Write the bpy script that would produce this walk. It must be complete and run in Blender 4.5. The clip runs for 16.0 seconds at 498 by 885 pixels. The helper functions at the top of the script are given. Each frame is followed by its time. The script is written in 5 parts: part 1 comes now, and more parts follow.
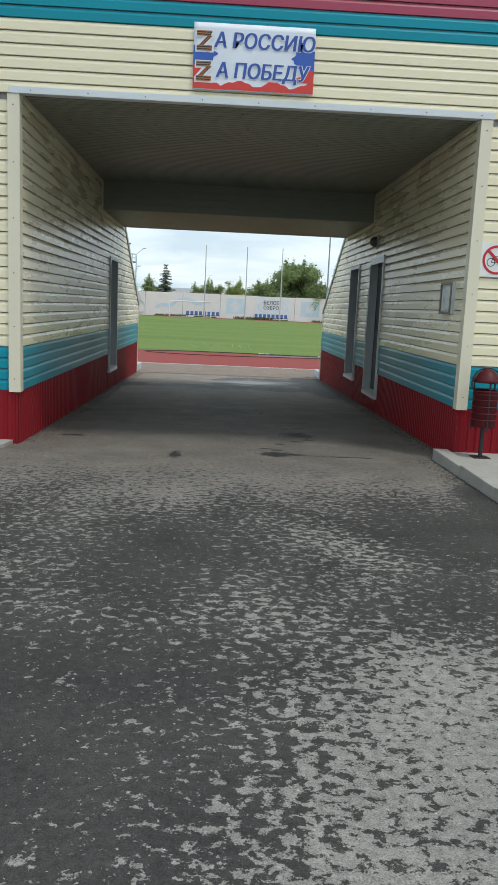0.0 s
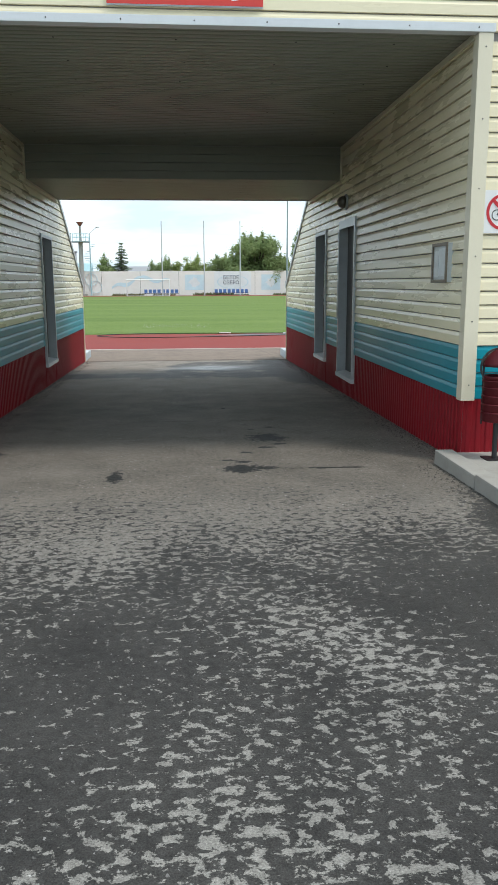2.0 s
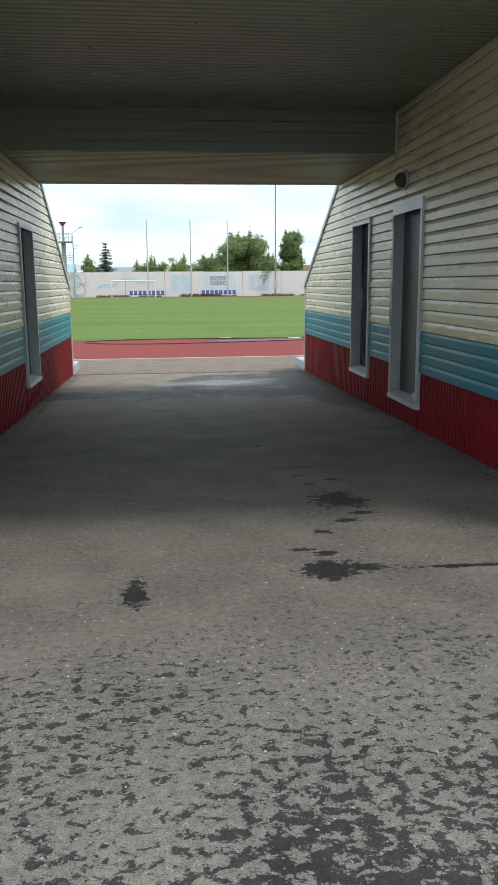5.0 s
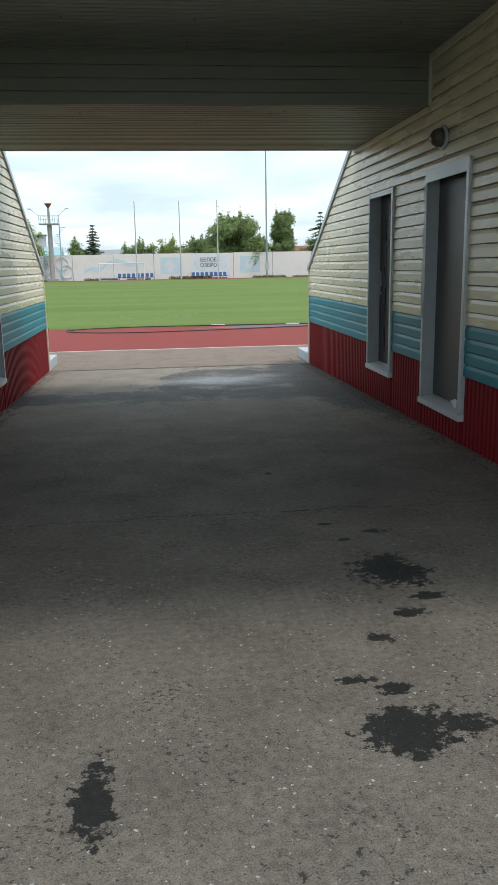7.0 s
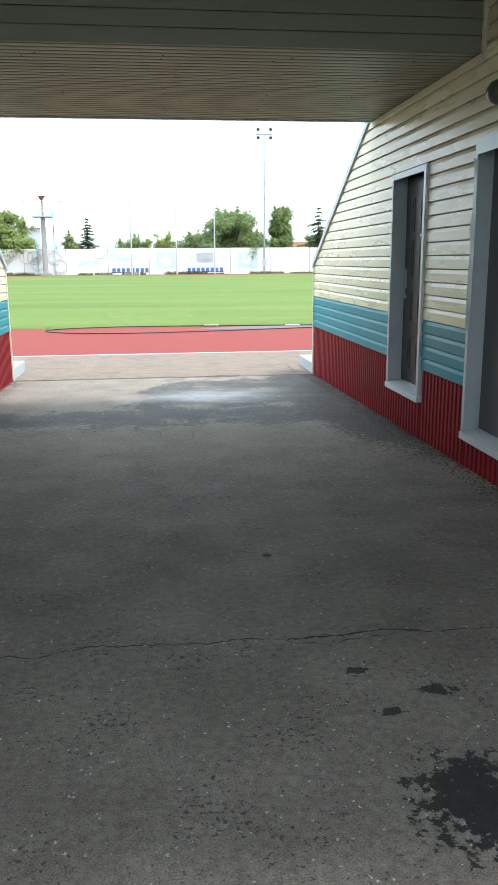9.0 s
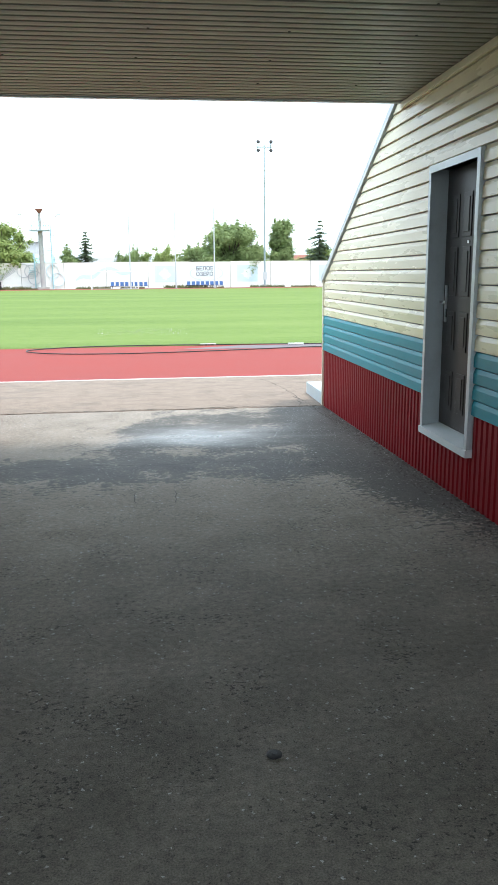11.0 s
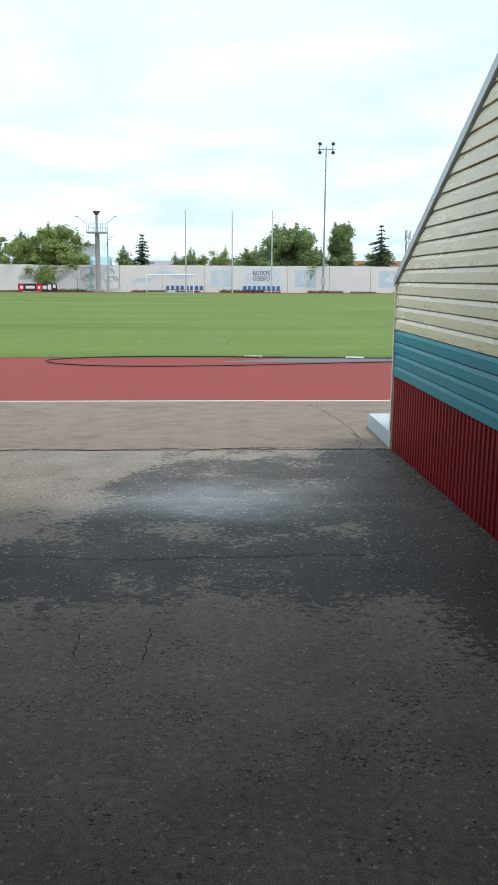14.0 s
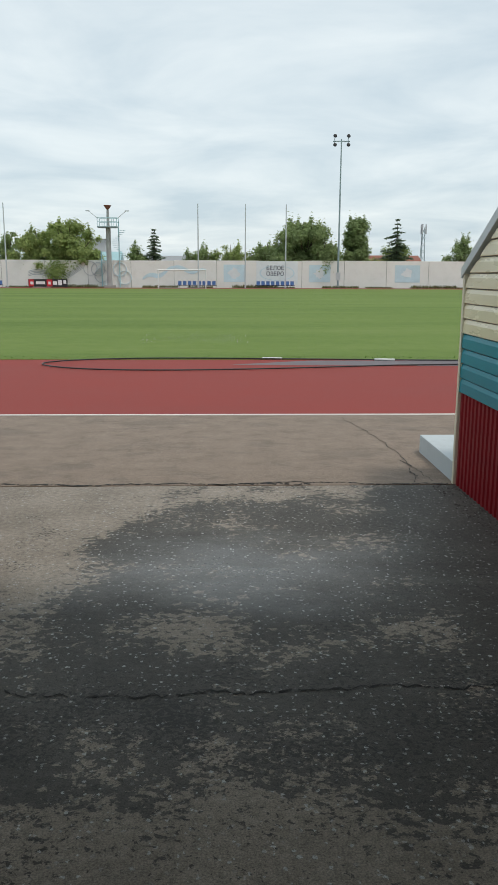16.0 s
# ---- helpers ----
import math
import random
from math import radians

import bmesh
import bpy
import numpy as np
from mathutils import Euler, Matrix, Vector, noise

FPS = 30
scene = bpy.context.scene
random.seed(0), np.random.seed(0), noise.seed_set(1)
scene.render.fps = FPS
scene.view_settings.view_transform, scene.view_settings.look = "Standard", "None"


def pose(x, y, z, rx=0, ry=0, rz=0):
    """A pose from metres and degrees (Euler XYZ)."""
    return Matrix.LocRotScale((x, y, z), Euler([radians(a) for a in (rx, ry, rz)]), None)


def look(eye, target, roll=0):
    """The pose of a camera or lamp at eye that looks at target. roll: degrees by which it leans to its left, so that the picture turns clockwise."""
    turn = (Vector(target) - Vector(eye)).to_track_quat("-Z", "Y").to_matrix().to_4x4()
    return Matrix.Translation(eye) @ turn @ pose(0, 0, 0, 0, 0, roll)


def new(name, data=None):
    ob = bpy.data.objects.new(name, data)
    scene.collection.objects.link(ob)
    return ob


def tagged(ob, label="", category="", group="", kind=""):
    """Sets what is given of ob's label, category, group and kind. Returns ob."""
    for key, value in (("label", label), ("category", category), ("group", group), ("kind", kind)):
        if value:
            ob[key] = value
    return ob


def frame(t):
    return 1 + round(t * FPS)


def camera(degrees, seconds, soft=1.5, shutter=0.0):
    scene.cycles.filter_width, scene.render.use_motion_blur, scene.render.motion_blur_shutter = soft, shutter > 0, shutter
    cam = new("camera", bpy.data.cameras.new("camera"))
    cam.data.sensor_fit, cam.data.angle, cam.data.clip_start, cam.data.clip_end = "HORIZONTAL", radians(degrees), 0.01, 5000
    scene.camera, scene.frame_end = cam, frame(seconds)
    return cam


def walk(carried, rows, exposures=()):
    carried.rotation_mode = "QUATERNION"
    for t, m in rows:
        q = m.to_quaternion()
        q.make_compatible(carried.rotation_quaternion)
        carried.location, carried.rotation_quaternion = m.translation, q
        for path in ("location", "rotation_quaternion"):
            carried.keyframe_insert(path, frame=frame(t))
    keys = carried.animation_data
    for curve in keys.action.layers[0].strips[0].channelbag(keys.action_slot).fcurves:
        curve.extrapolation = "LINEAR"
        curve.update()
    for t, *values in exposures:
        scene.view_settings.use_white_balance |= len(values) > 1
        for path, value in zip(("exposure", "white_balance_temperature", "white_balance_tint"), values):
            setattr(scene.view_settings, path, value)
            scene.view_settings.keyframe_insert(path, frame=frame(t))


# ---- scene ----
cam = camera(35.0, 16.0)
PATH = [
    (0, (-0.414, -7.361, 1.757), (-0.332, -5.391, 1.42), 2.6),
    (0.5, (-0.312, -6.922, 1.74), (-0.194, -4.961, 1.361), 2.3),
    (1, (-0.301, -6.483, 1.763), (-0.173, -4.524, 1.382), 2.4),
    (1.5, (-0.312, -6.064, 1.776), (-0.163, -4.109, 1.382), 2.1),
    (2, (-0.259, -5.634, 1.788), (-0.097, -3.68, 1.391), -0.2),
    (2.5, (-0.337, -5.201, 1.774), (-0.17, -3.248, 1.377), -0.2),
    (3, (-0.383, -4.798, 1.773), (-0.159, -2.851, 1.378), 0.2),
    (3.5, (-0.441, -4.352, 1.798), (-0.215, -2.405, 1.403), -0.3),
    (4, (-0.586, -3.902, 1.814), (-0.375, -1.952, 1.422), -0.3),
    (4.5, (-0.645, -3.502, 1.78), (-0.446, -1.551, 1.389), -0.4),
    (7, (-0.588, -1.372, 1.806), (-0.369, 0.567, 1.366), -1.0),
    (7.5, (-0.462, -0.921, 1.818), (-0.24, 1.017, 1.376), -1.0),
    (8, (-0.449, -0.448, 1.797), (-0.222, 1.489, 1.354), -0.3),
    (10.5, (-0.149, 1.917, 1.798), (0.085, 3.85, 1.342), -0.6),
    (11, (-0.111, 2.331, 1.801), (0.118, 4.273, 1.383), -0.5),
    (11.5, (0.012, 2.815, 1.799), (0.23, 4.761, 1.391), -0.9),
    (12, (0.026, 3.236, 1.777), (0.197, 5.187, 1.374), -1.0),
    (12.5, (0.097, 3.652, 1.753), (0.264, 5.604, 1.351), -0.7),
    (13, (0.192, 4.085, 1.769), (0.292, 6.041, 1.367), -0.9),
    (13.5, (0.23, 4.491, 1.757), (0.318, 6.448, 1.358), 0.2),
    (14, (0.32, 4.976, 1.731), (0.413, 6.933, 1.326), 0.3),
    (14.5, (0.325, 5.336, 1.737), (0.41, 7.293, 1.332), 0.4),
    (15, (0.314, 5.78, 1.724), (0.405, 7.737, 1.32), 0.5),
    (15.5, (0.327, 6.231, 1.706), (0.421, 8.185, 1.293), 0.2),
    (16, (0.28, 6.701, 1.692), (0.342, 8.657, 1.276), 0.2),
]
walk(cam, [(t, look(eye, target, roll)) for t, eye, target, roll in PATH],
     [(0.0, 0.62, 6500, 10), (1.0, 0.64, 6500, 10), (2.0, 0.92, 6500, 10), (3.0, 0.95, 6500, 10), (4.5, 0.88, 6500, 10), (7.0, 0.78, 6500, 10), (7.5, 0.82, 6500, 10), (8.0, 1.42, 6450, 10), (10.3, 1.9, 6320, 10),
      (11.2, 1.82, 6320, 10), (12.0, 1.25, 6320, 10), (12.5, 1.0, 6320, 10), (13.0, 0.9, 6320, 10), (14.5, 0.75, 6350, 10), (15.0, 0.56, 6600, 10), (16.0, 0.40, 6800, 10)])

# ---- light ----
SUN_ELEV, SUN_ROT = radians(66), radians(132)
world = bpy.data.worlds.new("overcast_sky")
scene.world = world
world.use_nodes = True
wt = world.node_tree
wt.nodes.clear()


def wnode(kind, **kw):
    n = wt.nodes.new(kind)
    for k, v in kw.items():
        n.inputs[k].default_value = v
    return n


sky = wt.nodes.new("ShaderNodeTexSky")
sky.sky_type, sky.sun_disc = "NISHITA", False
sky.sun_elevation, sky.sun_rotation = SUN_ELEV, SUN_ROT
sky.dust_density = 2.0
wco = wt.nodes.new("ShaderNodeTexCoord")
wsep = wt.nodes.new("ShaderNodeSeparateXYZ")
wt.links.new(wco.outputs["Generated"], wsep.inputs[0])
wz = wt.nodes.new("ShaderNodeMath"); wz.operation = "ADD"; wz.inputs[1].default_value = 0.12
wzm = wt.nodes.new("ShaderNodeMath"); wzm.operation = "MAXIMUM"; wzm.inputs[1].default_value = 0.08
wt.links.new(wsep.outputs[2], wz.inputs[0]); wt.links.new(wz.outputs[0], wzm.inputs[0])
wdx = wt.nodes.new("ShaderNodeMath"); wdx.operation = "DIVIDE"
wdy = wt.nodes.new("ShaderNodeMath"); wdy.operation = "DIVIDE"
wt.links.new(wsep.outputs[0], wdx.inputs[0]); wt.links.new(wzm.outputs[0], wdx.inputs[1])
wt.links.new(wsep.outputs[1], wdy.inputs[0]); wt.links.new(wzm.outputs[0], wdy.inputs[1])
wcomb = wt.nodes.new("ShaderNodeCombineXYZ")
wt.links.new(wdx.outputs[0], wcomb.inputs[0]); wt.links.new(wdy.outputs[0], wcomb.inputs[1])
wn = wnode("ShaderNodeTexNoise", Scale=1.1, Detail=6.0, Roughness=0.55, Distortion=0.4)
wt.links.new(wcomb.outputs[0], wn.inputs["Vector"])
wr = wt.nodes.new("ShaderNodeValToRGB")
wr.color_ramp.elements[0].position, wr.color_ramp.elements[0].color = 0.32, (4.55, 5.62, 6.4, 1)
wr.color_ramp.elements[1].position, wr.color_ramp.elements[1].color = 0.70, (7.05, 7.82, 8.2, 1)
wt.links.new(wn.outputs["Fac"], wr.inputs["Fac"])
wm = wt.nodes.new("ShaderNodeMix"); wm.data_type = "RGBA"; wm.inputs[0].default_value = 0.85
wt.links.new(sky.outputs[0], wm.inputs[6]); wt.links.new(wr.outputs[0], wm.inputs[7])
wb = wnode("ShaderNodeBackground", Strength=0.1)
wt.links.new(wm.outputs[2], wb.inputs["Color"])
wo = wt.nodes.new("ShaderNodeOutputWorld")
wt.links.new(wb.outputs[0], wo.inputs["Surface"])

sun_data = bpy.data.lights.new("sun", "SUN")
sun_data.energy, sun_data.angle, sun_data.color = 0.95, radians(10), (1.0, 0.95, 0.88)
sun = new("sun", sun_data)
sun.matrix_world = look((0, 0, 0), (-math.sin(SUN_ROT) * math.cos(SUN_ELEV), -math.cos(SUN_ROT) * math.cos(SUN_ELEV), -math.sin(SUN_ELEV)))
sun.location = (6, -16, 30)


# ---- materials ----
class Nodes:
    """Small builder over one material's node tree."""

    def __init__(self, name):
        self.m = bpy.data.materials.new(name)
        self.m.use_nodes = True
        self.t = self.m.node_tree
        self.bsdf = self.t.nodes["Principled BSDF"]

    def put(self, value, socket):
        if hasattr(value, "is_output"):
            self.t.links.new(value, socket)
        elif isinstance(value, tuple) and len(value) == 3 and len(socket.default_value) == 4:
            socket.default_value = (*value, 1)
        else:
            socket.default_value = value

    def math(self, op, a, b=0.0, c=0.0, clamp=False):
        n = self.t.nodes.new("ShaderNodeMath")
        n.operation, n.use_clamp = op, clamp
        for v, s in zip((a, b, c), n.inputs):
            self.put(v, s)
        return n.outputs[0]

    def mix(self, f, a, b, mode="MIX"):
        n = self.t.nodes.new("ShaderNodeMix")
        n.data_type, n.blend_type = "RGBA", mode
        self.put(f, n.inputs[0]), self.put(a, n.inputs[6]), self.put(b, n.inputs[7])
        return n.outputs[2]

    def pos(self):
        return self.t.nodes.new("ShaderNodeNewGeometry").outputs["Position"]

    def local(self):
        return self.t.nodes.new("ShaderNodeTexCoord").outputs["Object"]

    def scaled(self, vec, s):
        n = self.t.nodes.new("ShaderNodeMapping")
        self.put(vec, n.inputs[0])
        n.inputs["Scale"].default_value = s
        return n.outputs[0]

    def noise(self, vec, scale, detail=3.0, rough=0.55, dist=0.0):
        n = self.t.nodes.new("ShaderNodeTexNoise")
        self.put(vec, n.inputs["Vector"])
        n.inputs["Scale"].default_value, n.inputs["Detail"].default_value = scale, detail
        n.inputs["Roughness"].default_value, n.inputs["Distortion"].default_value = rough, dist
        return n.outputs["Fac"]

    def ramp(self, f, stops):
        n = self.t.nodes.new("ShaderNodeValToRGB")
        e = n.color_ramp.elements
        while len(e) < len(stops):
            e.new(0.5)
        for el, (p, c) in zip(e, stops):
            el.position = p
            el.color = (*c, 1) if isinstance(c, tuple) else (c, c, c, 1)
        self.put(f, n.inputs[0])
        return n.outputs[0]

    def bump(self, h, strength, dist=0.01):
        n = self.t.nodes.new("ShaderNodeBump")
        self.put(h, n.inputs["Height"])
        self.put(strength, n.inputs["Strength"])
        n.inputs["Distance"].default_value = dist
        self.t.links.new(n.outputs[0], self.bsdf.inputs["Normal"])

    def done(self, color, rough=0.6, metal=0.0, spec=0.5):
        self.put(color, self.bsdf.inputs["Base Color"])
        self.put(rough, self.bsdf.inputs["Roughness"])
        self.put(metal, self.bsdf.inputs["Metallic"])
        self.put(spec, self.bsdf.inputs["Specular IOR Level"])
        return self.m


def surface(name, color, rough=0.55, metal=0.0, vary=0.12, big=1.3, fine=60.0, grain=0.1, dirt=0.0, dirt_color=(0.12, 0.11, 0.09), streak=(1, 1, 1), spec=0.5):
    """A plain painted, metal, wood or concrete surface with wear at two scales."""
    n = Nodes(name)
    p = n.pos()
    a = n.noise(n.scaled(p, streak), big, 4.0, 0.6)
    b = n.noise(p, fine, 3.0, 0.6)
    rnd = n.t.nodes.new("ShaderNodeObjectInfo").outputs["Random"]
    v = n.math("ADD", n.math("MULTIPLY", n.math("SUBTRACT", a, 0.5), 2.0 * vary), n.math("MULTIPLY", n.math("SUBTRACT", b, 0.5), vary))
    v = n.math("ADD", v, n.math("MULTIPLY", n.math("SUBTRACT", rnd, 0.5), vary * 0.5))
    v = n.math("ADD", v, 1.0)
    col = n.mix(1.0, color, n.ramp(n.math("MULTIPLY", v, 0.5), [(0.0, 0.0), (1.0, 2.0)]), "MULTIPLY")
    if dirt:
        d = n.noise(n.scaled(p, streak), big * 2.7, 6.0, 0.7)
        col = n.mix(n.math("MULTIPLY", n.ramp(d, [(0.5, 0.0), (0.75, 1.0)]), dirt), col, dirt_color)
    n.bump(b, grain, 0.004)
    return n.done(col, n.math("ADD", rough, n.math("MULTIPLY", n.math("SUBTRACT", a, 0.5), 0.25)), metal, spec)


CREAM = surface("cream_siding", (0.82, 0.75, 0.53), 0.28, vary=0.05, dirt=0.05, streak=(0.6, 0.6, 4.0), dirt_color=(0.3, 0.27, 0.2))
TEAL = surface("teal_siding", (0.006, 0.26, 0.335), 0.4, vary=0.08, dirt=0.06, streak=(0.6, 0.6, 4.0), dirt_color=(0.06, 0.16, 0.18), spec=0.2)
MAGENTA = surface("crimson_siding", (0.36, 0.045, 0.09), 0.38, vary=0.06)
RED = surface("red_plinth", (0.245, 0.010, 0.017), 0.5, vary=0.12, dirt=0.2, dirt_color=(0.09, 0.01, 0.012), spec=0.18)
TRIM_CREAM = surface("cream_trim", (0.74, 0.69, 0.53), 0.4, vary=0.05)
TRIM_WHITE = surface("white_flashing", (0.68, 0.72, 0.74), 0.35, vary=0.05, dirt=0.1)
TRIM_GREY = surface("grey_flashing", (0.54, 0.59, 0.61), 0.4, metal=0.25, vary=0.1, dirt=0.2)
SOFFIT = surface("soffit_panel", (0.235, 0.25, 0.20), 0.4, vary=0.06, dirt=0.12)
CORE = surface("wall_core", (0.35, 0.34, 0.32), 0.8)
ROOF = surface("stand_roof_sheet", (0.32, 0.33, 0.34), 0.5, metal=0.2)
CONCRETE = surface("concrete", (0.34, 0.33, 0.30), 0.85, vary=0.2, dirt=0.35, dirt_color=(0.16, 0.15, 0.13), grain=0.35)
WHITE_BLOCK = surface("whitewashed_concrete", (0.50, 0.55, 0.57), 0.75, vary=0.1, dirt=0.15, grain=0.25)
DOOR_GREY = surface("dark_door", (0.065, 0.063, 0.066), 0.42, vary=0.2, grain=0.15)
DOOR_BROWN = surface("brown_door", (0.030, 0.026, 0.026), 0.38, vary=0.15, grain=0.1, spec=0.25)
STEEL = surface("steel", (0.55, 0.55, 0.56), 0.3, metal=0.9)
DARK_METAL = surface("dark_metal", (0.03, 0.03, 0.032), 0.5, metal=0.3)
BIN_RED = surface("bin_red", (0.085, 0.008, 0.012), 0.5, vary=0.2, dirt=0.2, dirt_color=(0.04, 0.012, 0.012), spec=0.25)
WHITE = surface("white_plastic", (0.78, 0.79, 0.78), 0.45, vary=0.03)
SIGN_RED = surface("sign_red", (0.55, 0.02, 0.03), 0.45)
BLACK = surface("black_paint", (0.015, 0.015, 0.017), 0.5)
BRONZE = surface("bronze_frame", (0.20, 0.17, 0.13), 0.45, metal=0.3)
PAPER = surface("faded_notice", (0.66, 0.72, 0.74), 0.35, vary=0.25, big=9.0)
BANNER_WHITE = surface("banner_white", (0.74, 0.79, 0.85), 0.4, vary=0.08, big=5.0)
BANNER_BLUE = surface("banner_blue", (0.035, 0.11, 0.45), 0.42)
BANNER_RED = surface("banner_red", (0.62, 0.045, 0.035), 0.42)
LETTER_BLUE = surface("letter_blue", (0.04, 0.10, 0.38), 0.45)
RIBBON_ORANGE = surface("ribbon_orange", (0.42, 0.17, 0.05), 0.45)
LAMP_GLASS = surface("lamp_shade_dirty", (0.10, 0.09, 0.07), 0.3)
FENCE = surface("whitewashed_fence", (0.80, 0.78, 0.74), 0.8, vary=0.08, big=0.5, dirt=0.2, dirt_color=(0.55, 0.5, 0.44))
MURAL_BLUE = surface("mural_pale_blue", (0.58, 0.72, 0.78), 0.8, vary=0.15)
MURAL_GREY = surface("mural_grey", (0.44, 0.45, 0.47), 0.8, vary=0.15)
MURAL_WHITE = surface("mural_white", (0.74, 0.77, 0.78), 0.8)
TEXT_GREY = surface("text_grey", (0.10, 0.11, 0.14), 0.8)
SEAT_BLUE = surface("seat_blue", (0.06, 0.14, 0.34), 0.4)
POLE = surface("pole_pale_grey", (0.52, 0.55, 0.57), 0.45, metal=0.2)
MAST = surface("mast_green_grey", (0.28, 0.36, 0.38), 0.5, metal=0.3)
TOWER_C = surface("tower_concrete", (0.33, 0.34, 0.33), 0.8, vary=0.2)
PALE_TEAL = surface("pale_teal_rail", (0.36, 0.56, 0.60), 0.6)
HOSE = surface("black_hose", (0.02, 0.02, 0.022), 0.5)
TRACK = surface("red_running_track", (0.26, 0.050, 0.042), 0.85, vary=0.12, big=0.35, fine=120, grain=0.3, dirt=0.12, dirt_color=(0.19, 0.06, 0.05), spec=0.25)
TRACK_GREY = surface("grey_track_patch", (0.14, 0.12, 0.13), 0.75, vary=0.15)
LINE = surface("line_paint", (0.62, 0.58, 0.55), 0.7, vary=0.2)
EARTH = surface("bare_earth", (0.15, 0.10, 0.07), 0.95, vary=0.25, big=0.3, grain=0.4)
BARK = surface("bark", (0.10, 0.08, 0.06), 0.95, vary=0.3)
BRICK_ROOF = surface("rust_roof", (0.26, 0.10, 0.07), 0.8)
HOUSE_WALL = surface("house_plaster", (0.55, 0.58, 0.60), 0.85)
GLASS_DARK = surface("dark_pane", (0.03, 0.035, 0.04), 0.12)


def leaf_material(name, dark, light):
    n = Nodes(name)
    r = n.t.nodes.new("ShaderNodeNewGeometry").outputs["Random Per Island"]
    big = n.noise(n.pos(), 0.5, 2.0)
    col = n.ramp(n.math("ADD", n.math("MULTIPLY", r, 0.6), n.math("MULTIPLY", big, 0.4)), [(0.15, dark), (0.85, light)])
    n.done(col, 0.6, spec=0.3)
    tr = n.t.nodes.new("ShaderNodeBsdfTranslucent")
    n.put(col, tr.inputs["Color"])
    mx = n.t.nodes.new("ShaderNodeMixShader")
    mx.inputs[0].default_value = 0.4
    n.t.links.new(n.bsdf.outputs[0], mx.inputs[1]), n.t.links.new(tr.outputs[0], mx.inputs[2])
    n.t.links.new(mx.outputs[0], n.t.nodes["Material Output"].inputs["Surface"])
    return n.m


LEAF = leaf_material("leaves_broad", (0.16, 0.23, 0.085), (0.34, 0.42, 0.18))
LEAF_LIGHT = leaf_material("leaves_light", (0.20, 0.28, 0.085), (0.40, 0.47, 0.17))
LEAF_FIR = leaf_material("needles", (0.11, 0.16, 0.10), (0.24, 0.30, 0.19))
WEED = leaf_material("weeds", (0.10, 0.10, 0.05), (0.24, 0.24, 0.11))
GRASS = leaf_material("grass_blades", (0.07, 0.15, 0.025), (0.15, 0.25, 0.05))


def lawn_material():
    n = Nodes("mown_lawn")
    p = n.pos()
    a = n.noise(n.scaled(p, (0.05, 0.25, 1)), 1.0, 4.0, 0.6)
    b = n.noise(p, 2.0, 5.0, 0.7)
    c = n.noise(p, 30.0, 3.0)
    v = n.math("ADD", n.math("MULTIPLY", a, 0.5), n.math("ADD", n.math("MULTIPLY", b, 0.3), n.math("MULTIPLY", c, 0.2)))
    col = n.ramp(v, [(0.3, (0.085, 0.145, 0.026)), (0.52, (0.138, 0.205, 0.045)), (0.72, (0.20, 0.25, 0.075))])
    n.bump(c, 0.6, 0.03)
    return n.done(col, 0.85, spec=0.2)


LAWN = lawn_material()


